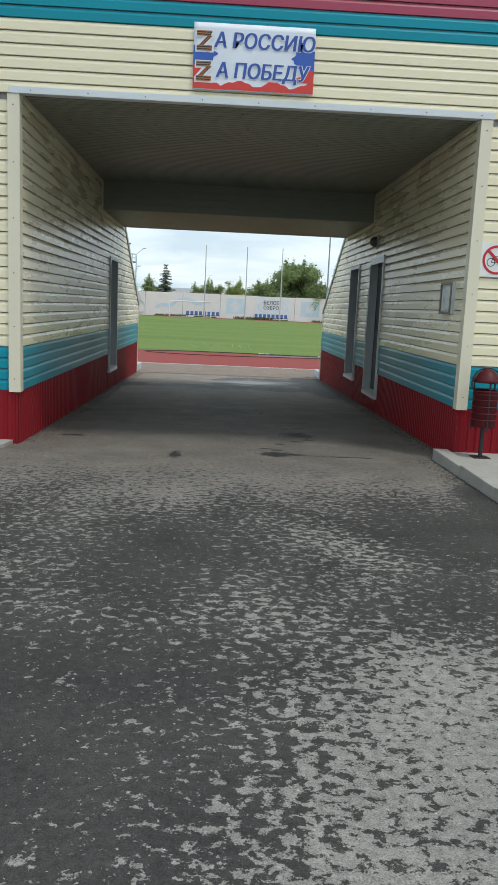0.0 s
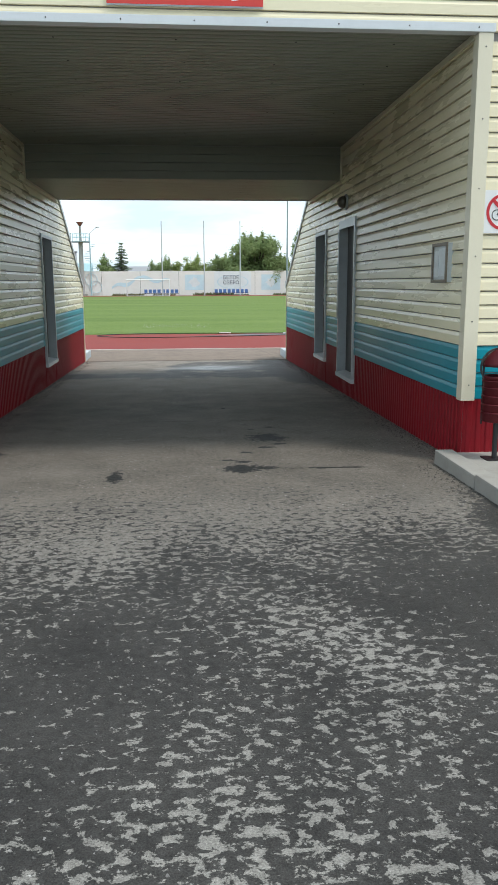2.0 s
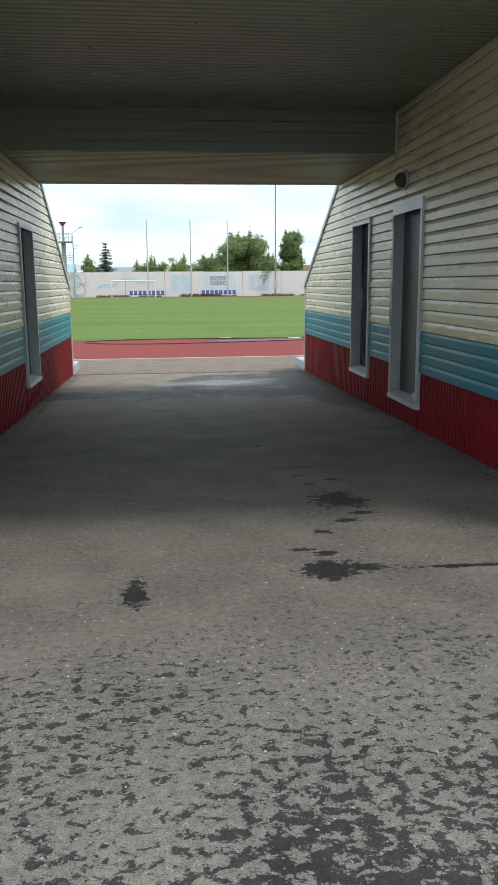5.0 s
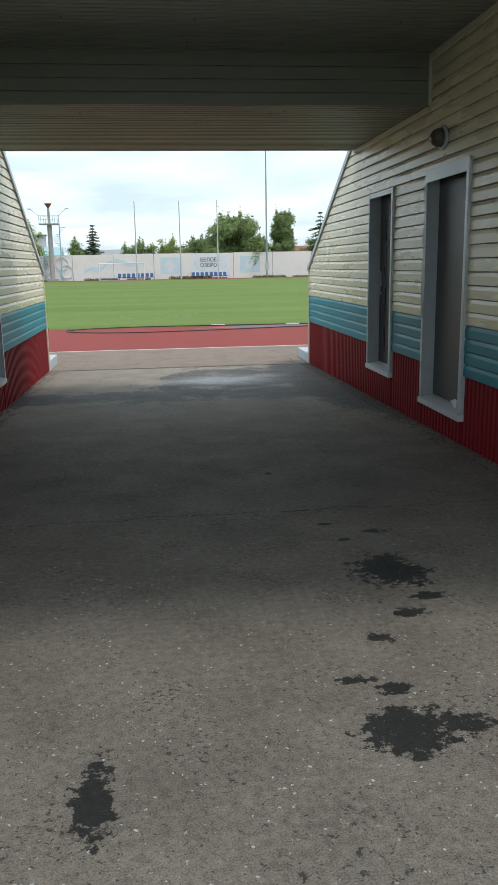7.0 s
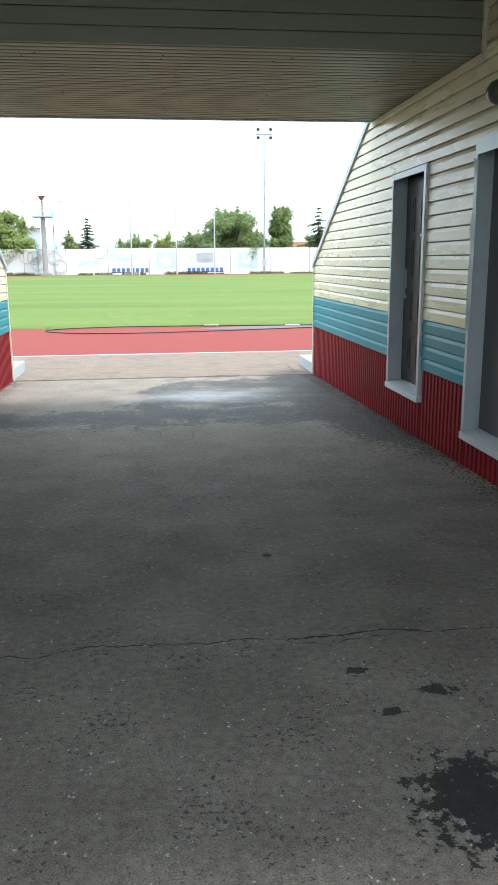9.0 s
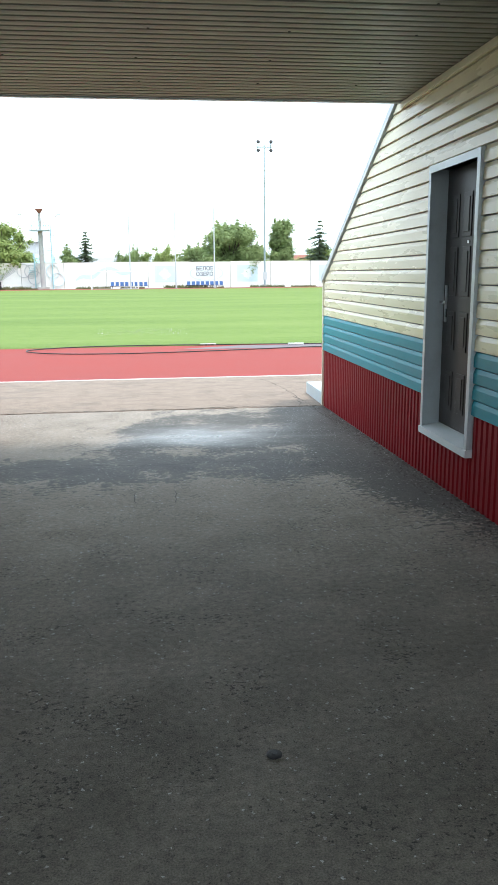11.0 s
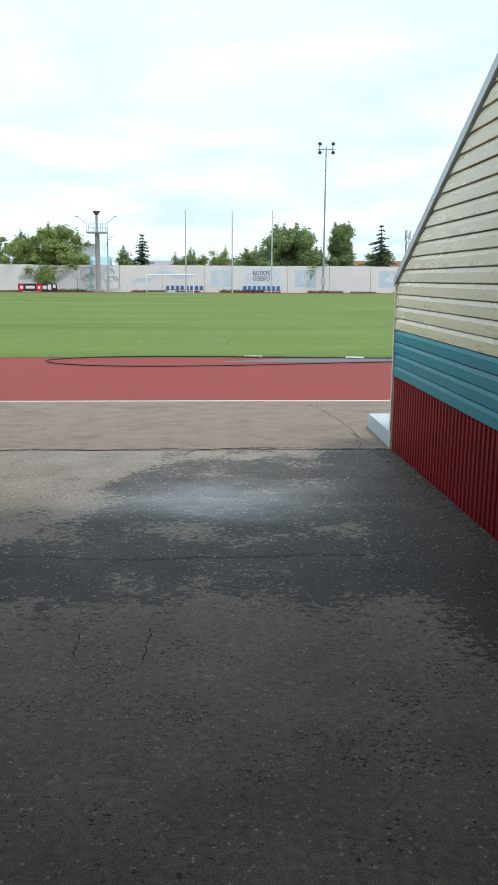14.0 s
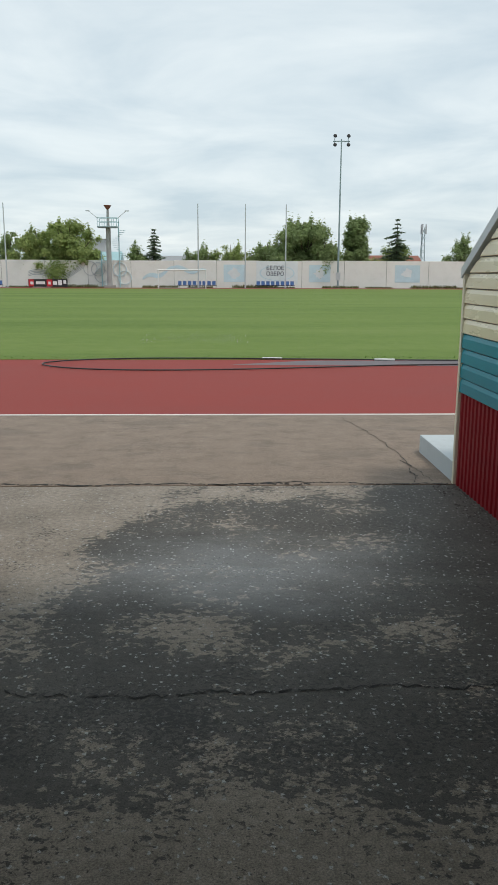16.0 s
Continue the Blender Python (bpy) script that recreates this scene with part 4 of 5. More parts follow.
bin_ = thing("litter_bin", "dark red round metal litter bin on a post", "litter bin", (2.38, 0.78, 0.295))
part("base_plate", box(B(), -0.09, 0.09, -0.09, 0.09, 0.0, 0.012, 0.003), DARK_METAL, bin_)
part("post", tube(B(), (0, 0.0, 0.012), (0, 0.0, 0.36), 0.022), DARK_METAL, bin_, "dark post")
bm = B()
lathe(bm, [(0.10, 0.33), (0.118, 0.335), (0.122, 0.34), (0.128, 0.70), (0.134, 0.705), (0.134, 0.72), (0.118, 0.72), (0.114, 0.36)], 24)
body = part("body", bm, BIN_RED, bin_, "dark red ribbed drum", True)
for zz in (0.40, 0.47, 0.54, 0.61, 0.67):
    bm = B()
    lathe(bm, [(0.122, zz), (0.134, zz + 0.006), (0.134, zz + 0.014), (0.122, zz + 0.02)], 24)
    part("band", bm, BIN_RED, body, "", True)
for a in (0.5, 2.6, 4.7):
    part("strut", tube(B(), (0.125 * math.cos(a), 0.125 * math.sin(a), 0.30), (0.125 * math.cos(a), 0.125 * math.sin(a), 0.82), 0.009, seg=8), DARK_METAL, bin_)
bm = B()
lathe(bm, [(0.140, 0.80), (0.146, 0.805), (0.136, 0.83), (0.105, 0.885), (0.062, 0.925), (0.025, 0.945), (0.006, 0.948)], 24)
part("lid", bm, BIN_RED, bin_, "domed red lid", True)
part("hoop", ring(0.150, 0.162, -0.01, 0.01, 0, 0.795, 32), DARK_METAL, bin_)

for nm, xa, xb in (("a", XR - 0.02, 7.0), ("b", -7.0, XL + 0.02)):
    st = structure("concrete_step", box(B(), xa, xb, 13.06, 14.18, -0.02, 0.175, 0.012), WHITE_BLOCK, "whitewashed concrete step at the stand's foot", "step")


# ---- hose on the track ----
def curve_tube(name, pts, r, material, label, category):
    cu = bpy.data.curves.new(name, "CURVE")
    cu.dimensions, cu.bevel_depth, cu.bevel_resolution = "3D", r, 3
    sp = cu.splines.new("NURBS")
    sp.points.add(len(pts) - 1)
    for p, q in zip(sp.points, pts):
        p.co = (*q, 1)
    sp.use_endpoint_u, sp.order_u, sp.resolution_u = True, 3, 6
    tmp = bpy.data.objects.new(name, cu)
    scene.collection.objects.link(tmp)
    me = bpy.data.meshes.new_from_object(tmp.evaluated_get(bpy.context.evaluated_depsgraph_get()))
    bpy.data.objects.remove(tmp)
    me.materials.clear()
    me.materials.append(material)
    me.shade_smooth()
    return tagged(new(name, me), label, category)


hose = curve_tube("garden_hose", [(30, 21.6, .03), (12, 22.2, .03), (4.9, 22.35, .03), (2.2, 22.6, .03), (-0.9, 22.85, .03), (-2.4, 22.6, .03), (-3.25, 22.0, .03), (-3.05, 21.4, .03), (-2.2, 20.85, .03), (-0.8, 20.68, .03), (1.2, 20.95, .03), (4.8, 21.85, .03), (12, 21.6, .03), (30, 21.0, .03)], 0.013, HOSE, "black rubber hose looped on the track", "hose")
for hx, hy in ((1.25, 22.70), (3.5, 22.48)):
    part("coupling", tube(B(), (hx - 0.2, hy + 0.02, 0.032), (hx + 0.2, hy - 0.03, 0.032), 0.022), WHITE, hose, "pale hose coupling", True)

# ---- far side of the ground ----
YW = 112.0
fence = thing("concrete_fence", "whitewashed concrete panel fence with faded murals", "fence", kind="structure")
FP = {}
x = -78.5
rng = random.Random(11)
while x < 78:
    top = 3.46 + rng.uniform(-0.03, 0.03)
    part("panel", box(B(), x + 0.03, x + 5.53, YW, YW + 0.18, -0.05, top, 0.02), FENCE, fence)
    part("post", box(B(), x - 0.028, x + 0.028, YW + 0.04, YW + 0.2, -0.05, 3.38), CONCRETE, fence)
    x += 5.56


def mural(name, pts, material, label="", y=YW - 0.012):
    return part(name, prism(B(), pts, y - 0.006, y + 0.006, "y"), material, fence, label)


def blob_pts(cx, cz, rx, rz, seed, n=18):
    rng = random.Random(seed)
    return [(cx + rx * math.cos(2 * math.pi * k / n) * rng.uniform(0.55, 1.1), cz + rz * math.sin(2 * math.pi * k / n) * rng.uniform(0.55, 1.1)) for k in range(n)]


for i, (a, b) in enumerate(((0.25, 3.0), (11.4, 14.2), (22.7, 26.0), (34.0, 37.0))):
    mural("mural_square", [(a, 0.75), (b, 0.75), (b, 2.95), (a, 2.95)], MURAL_BLUE, "pale blue mural square")
    mural("mural_figure", blob_pts((a + b) / 2, 1.85, 0.85, 0.75, 30 + i), MURAL_WHITE, "", YW - 0.026)


def wave(x0, x1, zf, w, material, n=26, y=YW - 0.012):
    lo = [(x0 + (x1 - x0) * k / n, zf(k / n) - w / 2 * math.sin(math.pi * min(1, 0.15 + k / n)) - 0.03) for k in range(n + 1)]
    hi = [(p[0], p[1] + w * abs(math.sin(math.pi * min(0.95, 0.15 + 0.8 * k / n))) + 0.06) for k, p in enumerate(lo)]
    mural("mural_wave", lo + hi[::-1], material, "faded painted wave", y)


wave(-10.3, -5.9, lambda t: 1.1 + 1.3 * t + 0.25 * math.sin(9 * t), 0.5, MURAL_BLUE)
wave(-6.6, -2.0, lambda t: 2.5 - 0.5 * t + 0.25 * math.sin(8 * t), 0.45, MURAL_BLUE, y=YW - 0.03)
for k in range(4):
    wave(-25.0, -18.0, lambda t, k=k: 1.15 + 0.19 * k + 0.9 * t * t + 0.5 * math.sin(6.5 * t + 0.6), 0.05, MURAL_GREY, y=YW - 0.012 - 0.016 * k)
for k, (cx, cz) in enumerate(((-17.0, 2.4), (-15.6, 1.5), (-13.2, 2.3), (-12.6, 1.25), (-16.0, 2.3))):
    o = part("mural_ring", ring(0.83, 0.89, YW - 0.084 - 0.008 * k, YW - 0.006, cx, cz, 28), MURAL_GREY if cx < -14 else MURAL_BLUE, fence, "faded painted ring")
mural("mural_panel", [(4.5, 0.5), (9.9, 0.5), (9.9, 3.40), (4.5, 3.40)], MURAL_WHITE, "pale painted sign field")
part("mural_oval", ring(2.15, 2.30, -0.006, 0.006, 0, 0, 40), MURAL_BLUE, fence, "pale blue oval").matrix_basis = Matrix.Translation((7.2, YW - 0.026, 1.9)) @ Matrix.Diagonal((1, 1, 0.42, 1))
for text, zz in (("БЕЛОЕ", 2.52), ("ОЗЕРО", 1.78)):
    lettering("letters", text, 0.74, TEXT_GREY, fence, Matrix.Translation((6.95, YW - 0.045, zz)) @ UP, 0.0, 0.01, 0.004, 0.95)


def bench_row(x0, n, label):
    row = thing("seat_row", label, "seats", (x0, 109.4, 0), group="seat rows by the fence")
    part("rail", box(B(), -0.1, n * 0.62, -0.04, 0.04, 0.30, 0.36), DARK_METAL, row)
    for k in range(n):
        cx = k * 0.62 + 0.25
        bm = B()
        prism(bm, [(-0.22, 0.36), (0.22, 0.36), (0.24, 0.46), (0.30, 0.86), (0.25, 0.87), (0.19, 0.47), (-0.20, 0.42), (-0.24, 0.44)], cx - 0.22, cx + 0.22, "x")
        part("seat", bm, SEAT_BLUE, row, "blue plastic shell seat")
        if k % 2 == 0:
            part("leg", box(B(), cx - 0.03, cx + 0.03, -0.03, 0.03, 0.0, 0.30), DARK_METAL, row)
    return row


bench_row(-5.6, 8, "row of blue plastic seats before the fence")
bench_row(4.4, 8, "row of blue plastic seats before the fence")
bench_row(-32.6, 8, "row of blue plastic seats before the fence")

goal = thing("football_goal", "white metal football goal frame", "goal", (-4.85, 105.5, 0.012))
for sx in (-2.9, 2.9):
    part("post", tube(B(), (sx, 0, 0), (sx, 0, 2.2), 0.07), WHITE, goal)
    part("stay", tube(B(), (sx, 0.0, 2.2), (sx, 1.4, 0.0), 0.03, seg=8), POLE, goal)
part("crossbar", tube(B(), (-2.97, 0, 2.2), (2.97, 0, 2.2), 0.07), WHITE, goal)
part("ground_bar", tube(B(), (-2.9, 1.4, 0.03), (2.9, 1.4, 0.03), 0.03, seg=8), POLE, goal)

for px in (-26.7, -2.92, 2.95, 8.0):
    p = thing("net_pole", "tall thin pale grey metal pole", "pole", (px, 108.0, 0), group="tall poles behind the goal")
    part("shaft", tube(B(), (0, 0, 0.06), (0, 0, 10.2), 0.10, 0.06), POLE, p)
    part("foot", tube(B(), (0, 0, 0), (0, 0, 0.06), 0.2), CONCRETE, p)

mast = thing("floodlight_mast", "slim grey floodlight mast with four lamps, unlit", "floodlight", (15.0, 110.6, 0))
part("base", box(B(), -0.35, 0.35, -0.35, 0.35, 0, 0.35, 0.03), CONCRETE, mast)
part("shaft", tube(B(), (0, 0, 0.35), (0, 0, 18.3), 0.14, 0.07, 12), MAST, mast)
part("cabinet", box(B(), -0.3, 0.25, -0.45, -0.12, 1.0, 2.0, 0.02), POLE, mast, "grey switch box")
part("crossbar", box(B(), -1.05, 1.05, -0.06, 0.06, 17.95, 18.07), MAST, mast)
part("upright", box(B(), -0.88, -0.8, -0.05, 0.05, 17.5, 18.6), MAST, mast)
part("upright", box(B(), 0.8, 0.88, -0.05, 0.05, 17.5, 18.6), MAST, mast)
for sx in (-0.84, 0.84):
    for sz in (17.5, 18.55):
        bm = B()
        lathe(bm, [(0.06, 0.0), (0.13, 0.05), (0.21, 0.2), (0.235, 0.27), (0.21, 0.29)], 16)
        o = part("floodlight", bm, DARK_METAL, mast, "round dark floodlight head", True)
        o.matrix_basis = Matrix.Translation((sx, -0.1, sz)) @ pose(0, 0, 0, 78, 0, 0)

tower = thing("lighting_tower", "concrete flame tower with platform and red bowl", "tower", (-14.3, 110.2, 0))
part("foot", box(B(), -0.7, 0.7, -0.5, 0.5, 0, 0.3, 0.03), CONCRETE, tower)
part("column", tube(B(), (0, 0, 0.3), (0, 0, 7.5), 0.34, 0.30, 16), TOWER_C, tower, "grey concrete column")
part("platform", box(B(), -1.25, 1.25, -1.0, 1.0, 7.4, 7.55, 0.02), MAST, tower, "pale blue-green platform")
for px in (-1.2, -0.6, 0.0, 0.6, 1.2):
    for py in (-0.95, 0.95):
        part("rail_post", tube(B(), (px, py, 7.55), (px, py, 8.6), 0.035, seg=6), PALE_TEAL, tower)
for zz in (8.1, 8.6):
    for py in (-0.95, 0.95):
        part("rail", tube(B(), (-1.2, py, zz), (1.2, py, zz), 0.03, seg=6), PALE_TEAL, tower)
part("stem", tube(B(), (0, 0, 7.55), (0, 0, 9.6), 0.2, 0.14, 12), TOWER_C, tower)
bm = B()
lathe(bm, [(0.10, 9.6), (0.24, 9.75), (0.48, 10.1), (0.50, 10.14), (0.42, 10.1), (0.17, 9.82)], 18)
part("bowl", bm, BRICK_ROOF, tower, "rusty red fire bowl", True)
for s in (-1, 1):
    part("lamp_arm", tube(B(), (s * 1.2, -0.4, 8.5), (s * 2.3, -0.4, 9.4), 0.035, seg=6), POLE, tower)
    part("lamp_head", box(B(), min(s * 2.2, s * 2.7), max(s * 2.2, s * 2.7), -0.5, -0.3, 9.38, 9.5, 0.03), POLE, tower)
# spiral stair beside the column
for k in range(30):
    a = k * 0.42
    bm = B()
    prism(bm, [(0.1 * math.cos(a), 0.1 * math.sin(a)), (0.85 * math.cos(a), 0.85 * math.sin(a)), (0.85 * math.cos(a + .4), 0.85 * math.sin(a + .4)), (0.1 * math.cos(a + .4), 0.1 * math.sin(a + .4))], 0.3 + k * 0.235, 0.35 + k * 0.235, "z")
    st = part("stair_tread", bm, PALE_TEAL, tower)
    st.matrix_basis = Matrix.Translation((1.1 if k > 14 else -1.2, 1.6, 0))
part("stair_post", tube(B(), (1.1, 1.6, 0), (1.1, 1.6, 8.4), 0.07, seg=8), PALE_TEAL, tower)
part("stair_post", tube(B(), (-1.2, 1.6, 0), (-1.2, 1.6, 4.6), 0.07, seg=8), PALE_TEAL, tower)

bill = thing("advertising_board", "low dark advertising board with red squares", "board", (-21.9, 109.0, 0))
part("panel", box(B(), -2.45, 2.45, -0.04, 0.04, 0.1, 1.05), BLACK, bill)
part("red_square", box(B(), -2.4, -1.75, -0.052, -0.042, 0.15, 1.0), SIGN_RED, bill)
part("red_square", box(B(), -0.15, 0.55, -0.052, -0.042, 0.15, 1.0), SIGN_RED, bill)
for a, b, c, d in ((-2.2, -1.8, 0.4, 0.75), (-1.5, -0.35, 0.42, 0.78), (0.05, 0.35, 0.4, 0.75), (0.65, 1.15, 0.35, 0.8), (1.3, 1.75, 0.3, 0.95), (1.95, 2.3, 0.5, 0.95)):
    part("print_bar", box(B(), a, b, -0.06, -0.053, c, d), WHITE, bill)
for s in (-2.2, 2.2):
    part("leg", box(B(), s - 0.04, s + 0.04, 0.04, 0.12, 0, 0.6), DARK_METAL, bill)


# ---- trees ----
def leaves(blobs, count, size, seed, flat=0.0):
    rng = random.Random(seed)
    verts, faces = [], []
    weights = [b[3] * b[4] * b[5] + 0.03 for b in blobs]
    for _ in range(count):
        cx, cy, cz, rx, ry, rz = rng.choices(blobs, weights)[0]
        d = Vector((rng.gauss(0, 1), rng.gauss(0, 1), rng.gauss(0, 1))).normalized() * rng.uniform(0.35, 1.3) * (rng.uniform(1.1, 1.6) if rng.random() < 0.25 else 1.0)
        c = Vector((cx + d.x * rx, cy + d.y * ry, cz + d.z * rz))
        s = size * rng.uniform(0.5, 1.4)
        nrm = (d.normalized() + Vector((rng.gauss(0, 0.3), rng.gauss(0, 0.35), 0.7 + rng.gauss(0, 0.35)))).normalized()
        u = nrm.orthogonal().normalized()
        a = rng.uniform(0, 2 * math.pi)
        u = u * math.cos(a) + nrm.cross(u) * math.sin(a)
        v = nrm.cross(u) * s * 0.62
        u = u * s
        k = len(verts)
        verts += [c - u, c + v * 0.7 - u * 0.2, c + u, c - v]
        faces.append((k, k + 1, k + 2, k + 3))
    return verts, faces


def tree(name, label, x, y, blobs, count, size, material, seed, trunk=0.22, height=None):
    t = thing(name, label, "tree", (x, y, -0.02))
    rng = random.Random(seed)
    ztop = max(b[2] for b in blobs)
    bm = B()
    tube(bm, (0, 0, 0), (0.1, 0, ztop * 0.55), trunk, trunk * 0.6, 10)
    tube(bm, (0.1, 0, ztop * 0.53), (0.0, 0.1, ztop), trunk * 0.6, trunk * 0.2, 8)
    part("trunk", bm, BARK, t)
    for b in [q for q in blobs if q[5] < q[3] * 1.2][:60]:
        bm = B()
        tube(bm, (0.05, 0, max(0.5, b[2] * 0.5)), (b[0] * 0.8, b[1] * 0.8, b[2]), trunk * 0.4, trunk * 0.12, 7)
        part("limb", bm, BARK, t)
    v, f = leaves(blobs, count * 2, size * 0.68, seed)
    me = bpy.data.meshes.new("crown")
    me.from_pydata(v, [], f)
    me.materials.append(material)
    c = new("crown", me)
    c.parent = t
    return t


def rblobs(seed, n, w, z0, z1, r, depth=None):
    rng = random.Random(seed)
    out = []
    for k in range(n):
        f = rng.random()
        z = z0 + (z1 - z0) * f
        span = w * math.sqrt(max(0.05, 1 - max(0, (f - 0.25) / 0.8) ** 2))
        a = rng.uniform(0, 2 * math.pi)
        q = rng.random() ** 0.6
        rr = r * rng.uniform(0.5, 1.05)
        out.append((math.cos(a) * span * q, math.sin(a) * (depth or w) * q, z, rr, rr, rr * 0.75))
    for b in [q for q in out if q[2] > z0 + (z1 - z0) * 0.4]:
        if rng.random() < 0.5:      # upright shoots give the crown its spiky outline
            out.append((b[0] + rng.uniform(-0.5, 0.5) * r, b[1], b[2] + b[5] * rng.uniform(0.9, 1.5), 0.2 * r + 0.06, 0.2 * r + 0.06, 0.75 * r + 0.1))
    for k in range(6):
        f = k / 5
        rr = w * 0.42 * (1 - 0.5 * f)
        out.append((rng.uniform(-0.2, 0.2) * w, rng.uniform(-0.2, 0.2) * w, z0 - 0.4 + (z1 - z0) * 0.8 * f, rr, rr, rr))
    return out


YT = 119.0
tree("broadleaf_tree", "large dark green broadleaf tree behind the fence", 11.2, YT - 1, rblobs(1, 80, 4.6, 2.6, 8.0, 1.2), 20000, 0.28, LEAF, 1, 0.35)
tree("broadleaf_tree", "dark green spreading tree behind the fence", 6.6, YT + 5, rblobs(2, 30, 3.0, 2.4, 5.4, 0.85), 6000, 0.24, LEAF, 2, 0.25)
tree("overhanging_branch_tree", "leafy tree whose branches hang over the fence", 13.5, 113.2, rblobs(3, 22, 2.2, 2.5, 5.2, 0.75, 1.0), 5200, 0.2, LEAF, 3, 0.12)
tree("birch_tree", "tall upright green birch behind the fence", 18.7, YT, rblobs(4, 80, 1.55, 2.0, 8.9, 0.8), 15000, 0.24, LEAF, 4, 0.2)
tree("broadleaf_tree", "wide light green tree behind the fence", -20.4, YT - 3, rblobs(5, 70, 4.9, 2.6, 8.0, 0.95), 17000, 0.27, LEAF_LIGHT, 5, 0.28)
tree("broadleaf_tree", "light green tree with branches over the fence", -24.5, YT - 4, rblobs(6, 40, 3.6, 2.4, 6.8, 0.8), 9500, 0.27, LEAF_LIGHT, 6, 0.25)
tree("overhanging_branch_tree", "light green branches hanging over the fence", -21.2, 112.8, rblobs(16, 24, 3.0, 2.1, 4.6, 0.7, 0.8), 5200, 0.2, LEAF_LIGHT, 16, 0.1)
tree("broadleaf_tree", "dark green tree farther behind", -31.0, YT + 6, rblobs(7, 26, 2.4, 2.6, 7.4, 0.8), 5000, 0.24, LEAF, 7, 0.25)
tree("shrub", "dark round shrub beside the fir", -11.6, YT, rblobs(8, 22, 1.8, 2.6, 5.2, 0.7), 4200, 0.2, LEAF, 8, 0.12)
tree("shrub", "light green shrub behind the fence", -3.3, YT, rblobs(9, 24, 2.6, 2.6, 5.4, 0.6), 3600, 0.2, LEAF, 9, 0.12)
tree("shrub", "light green shrub behind the fence", 1.2, YT, rblobs(10, 30, 3.2, 2.6, 5.4, 0.65), 5000, 0.2, LEAF_LIGHT, 10, 0.12)
tree("broadleaf_tree", "rounded green tree behind the fence", 33.6, YT, rblobs(12, 28, 2.6, 2.4, 6.4, 0.8), 6000, 0.22, LEAF, 12, 0.22)
tree("shrub", "green shrub behind the fence", 24.8, YT + 3, rblobs(13, 24, 3.4, 3.0, 5.3, 0.8), 5000, 0.2, LEAF_LIGHT, 13, 0.14)
tree("shrub", "green shrub behind the fence", 16.0, YT + 3, rblobs(14, 9, 1.6, 3.0, 5.2, 0.8), 2200, 0.2, LEAF, 14, 0.14)


def conifer(label, x, y, h, w, z_low, seed, tiers=13, loose=0.0):
    t = thing("conifer", label, "tree", (x, y, -0.02))
    part("trunk", tube(B(), (0, 0, 0), (0, 0, h * 0.97), 0.2, 0.03, 8), BARK, t)
    rng = random.Random(seed)
    verts, faces = [], []
    for k in range(tiers):
        f = k / (tiers - 1)
        z = z_low + (h - z_low) * f
        r = w * (1 - f) ** 0.85 * rng.uniform(0.75, 1.15) + 0.12
        n = max(7, int(18 * (1 - f) + 6))
        for i in range(n):
            if rng.random() < loose:
                continue
            a = 2 * math.pi * i / n + rng.uniform(-0.3, 0.3)
            rr = r * rng.uniform(0.55, 1.2)
            dirv = Vector((math.cos(a), math.sin(a), 0))
            side = Vector((-math.sin(a), math.cos(a), 0))
            lift = rng.uniform(-0.6, 0.6) * (h - z_low) / tiers * (1 - f)
            m = max(6, int(rr * 22))
            for j in range(m):
                q = (j + rng.random()) / m
                c = dirv * rr * q + Vector((0, 0, z + lift - 0.32 * rr * q + 0.1 * q * q * rr + rng.uniform(-.06, .06)))
                s = 0.34 * rng.uniform(0.5, 1.4)
                kk = len(verts)
                tw = side * s * rng.choice((-1, 1))
                up = Vector((rng.uniform(-.1, .1), rng.uniform(-.1, .1), rng.uniform(-0.22, 0.1)))
                verts += [c, c + dirv * 0.12 + tw * 0.6 + up * 0.5, c + tw + up, c - dirv * 0.1 + tw * 0.5 - Vector((0, 0, 0.09))]
                faces.append((kk, kk + 1, kk + 2, kk + 3))
    me = bpy.data.meshes.new("crown")
    me.from_pydata(verts, [], faces)
    me.materials.append(LEAF_FIR)
    c = new("crown", me)
    c.parent = t
    return t


conifer("dark green fir behind the fence", -9.3, YT, 7.7, 2.4, 2.2, 1, 15, 0.3)
conifer("blue-green pine with open branches", 24.3, YT, 9.2, 2.9, 3.6, 2, 12, 0.4)

# ---- buildings and masts behind ----
def house(label, x, y, w, d, h, roof_h, wall_mat, roof_mat, nwin=2):
    hs = thing("house", label, "house", (x, y, 0))
    wl = part("wall", box(B(), -w / 2, w / 2, -d / 2, d / 2, -0.05, h), wall_mat, hs)
    bm = B()
    prism(bm, [(-d / 2 - 0.3, h - 0.02), (0, h + roof_h), (d / 2 + 0.3, h - 0.02)], -w / 2 - 0.3, w / 2 + 0.3)
    part("roof", bm, roof_mat, hs)
    for k in range(nwin):
        cx = -w / 2 + w * (k + 0.5) / nwin
        wn_ = part("window", box(B(), cx - 0.55, cx + 0.55, -d / 2 - 0.06, -d / 2 + 0.02, h - 1.8, h - 0.5), TRIM_WHITE, hs)
        part("pane", box(B(), cx - 0.45, cx + 0.45, -d / 2 - 0.075, -d / 2 - 0.062, h - 1.7, h - 0.6), GLASS_DARK, wn_)
    return hs


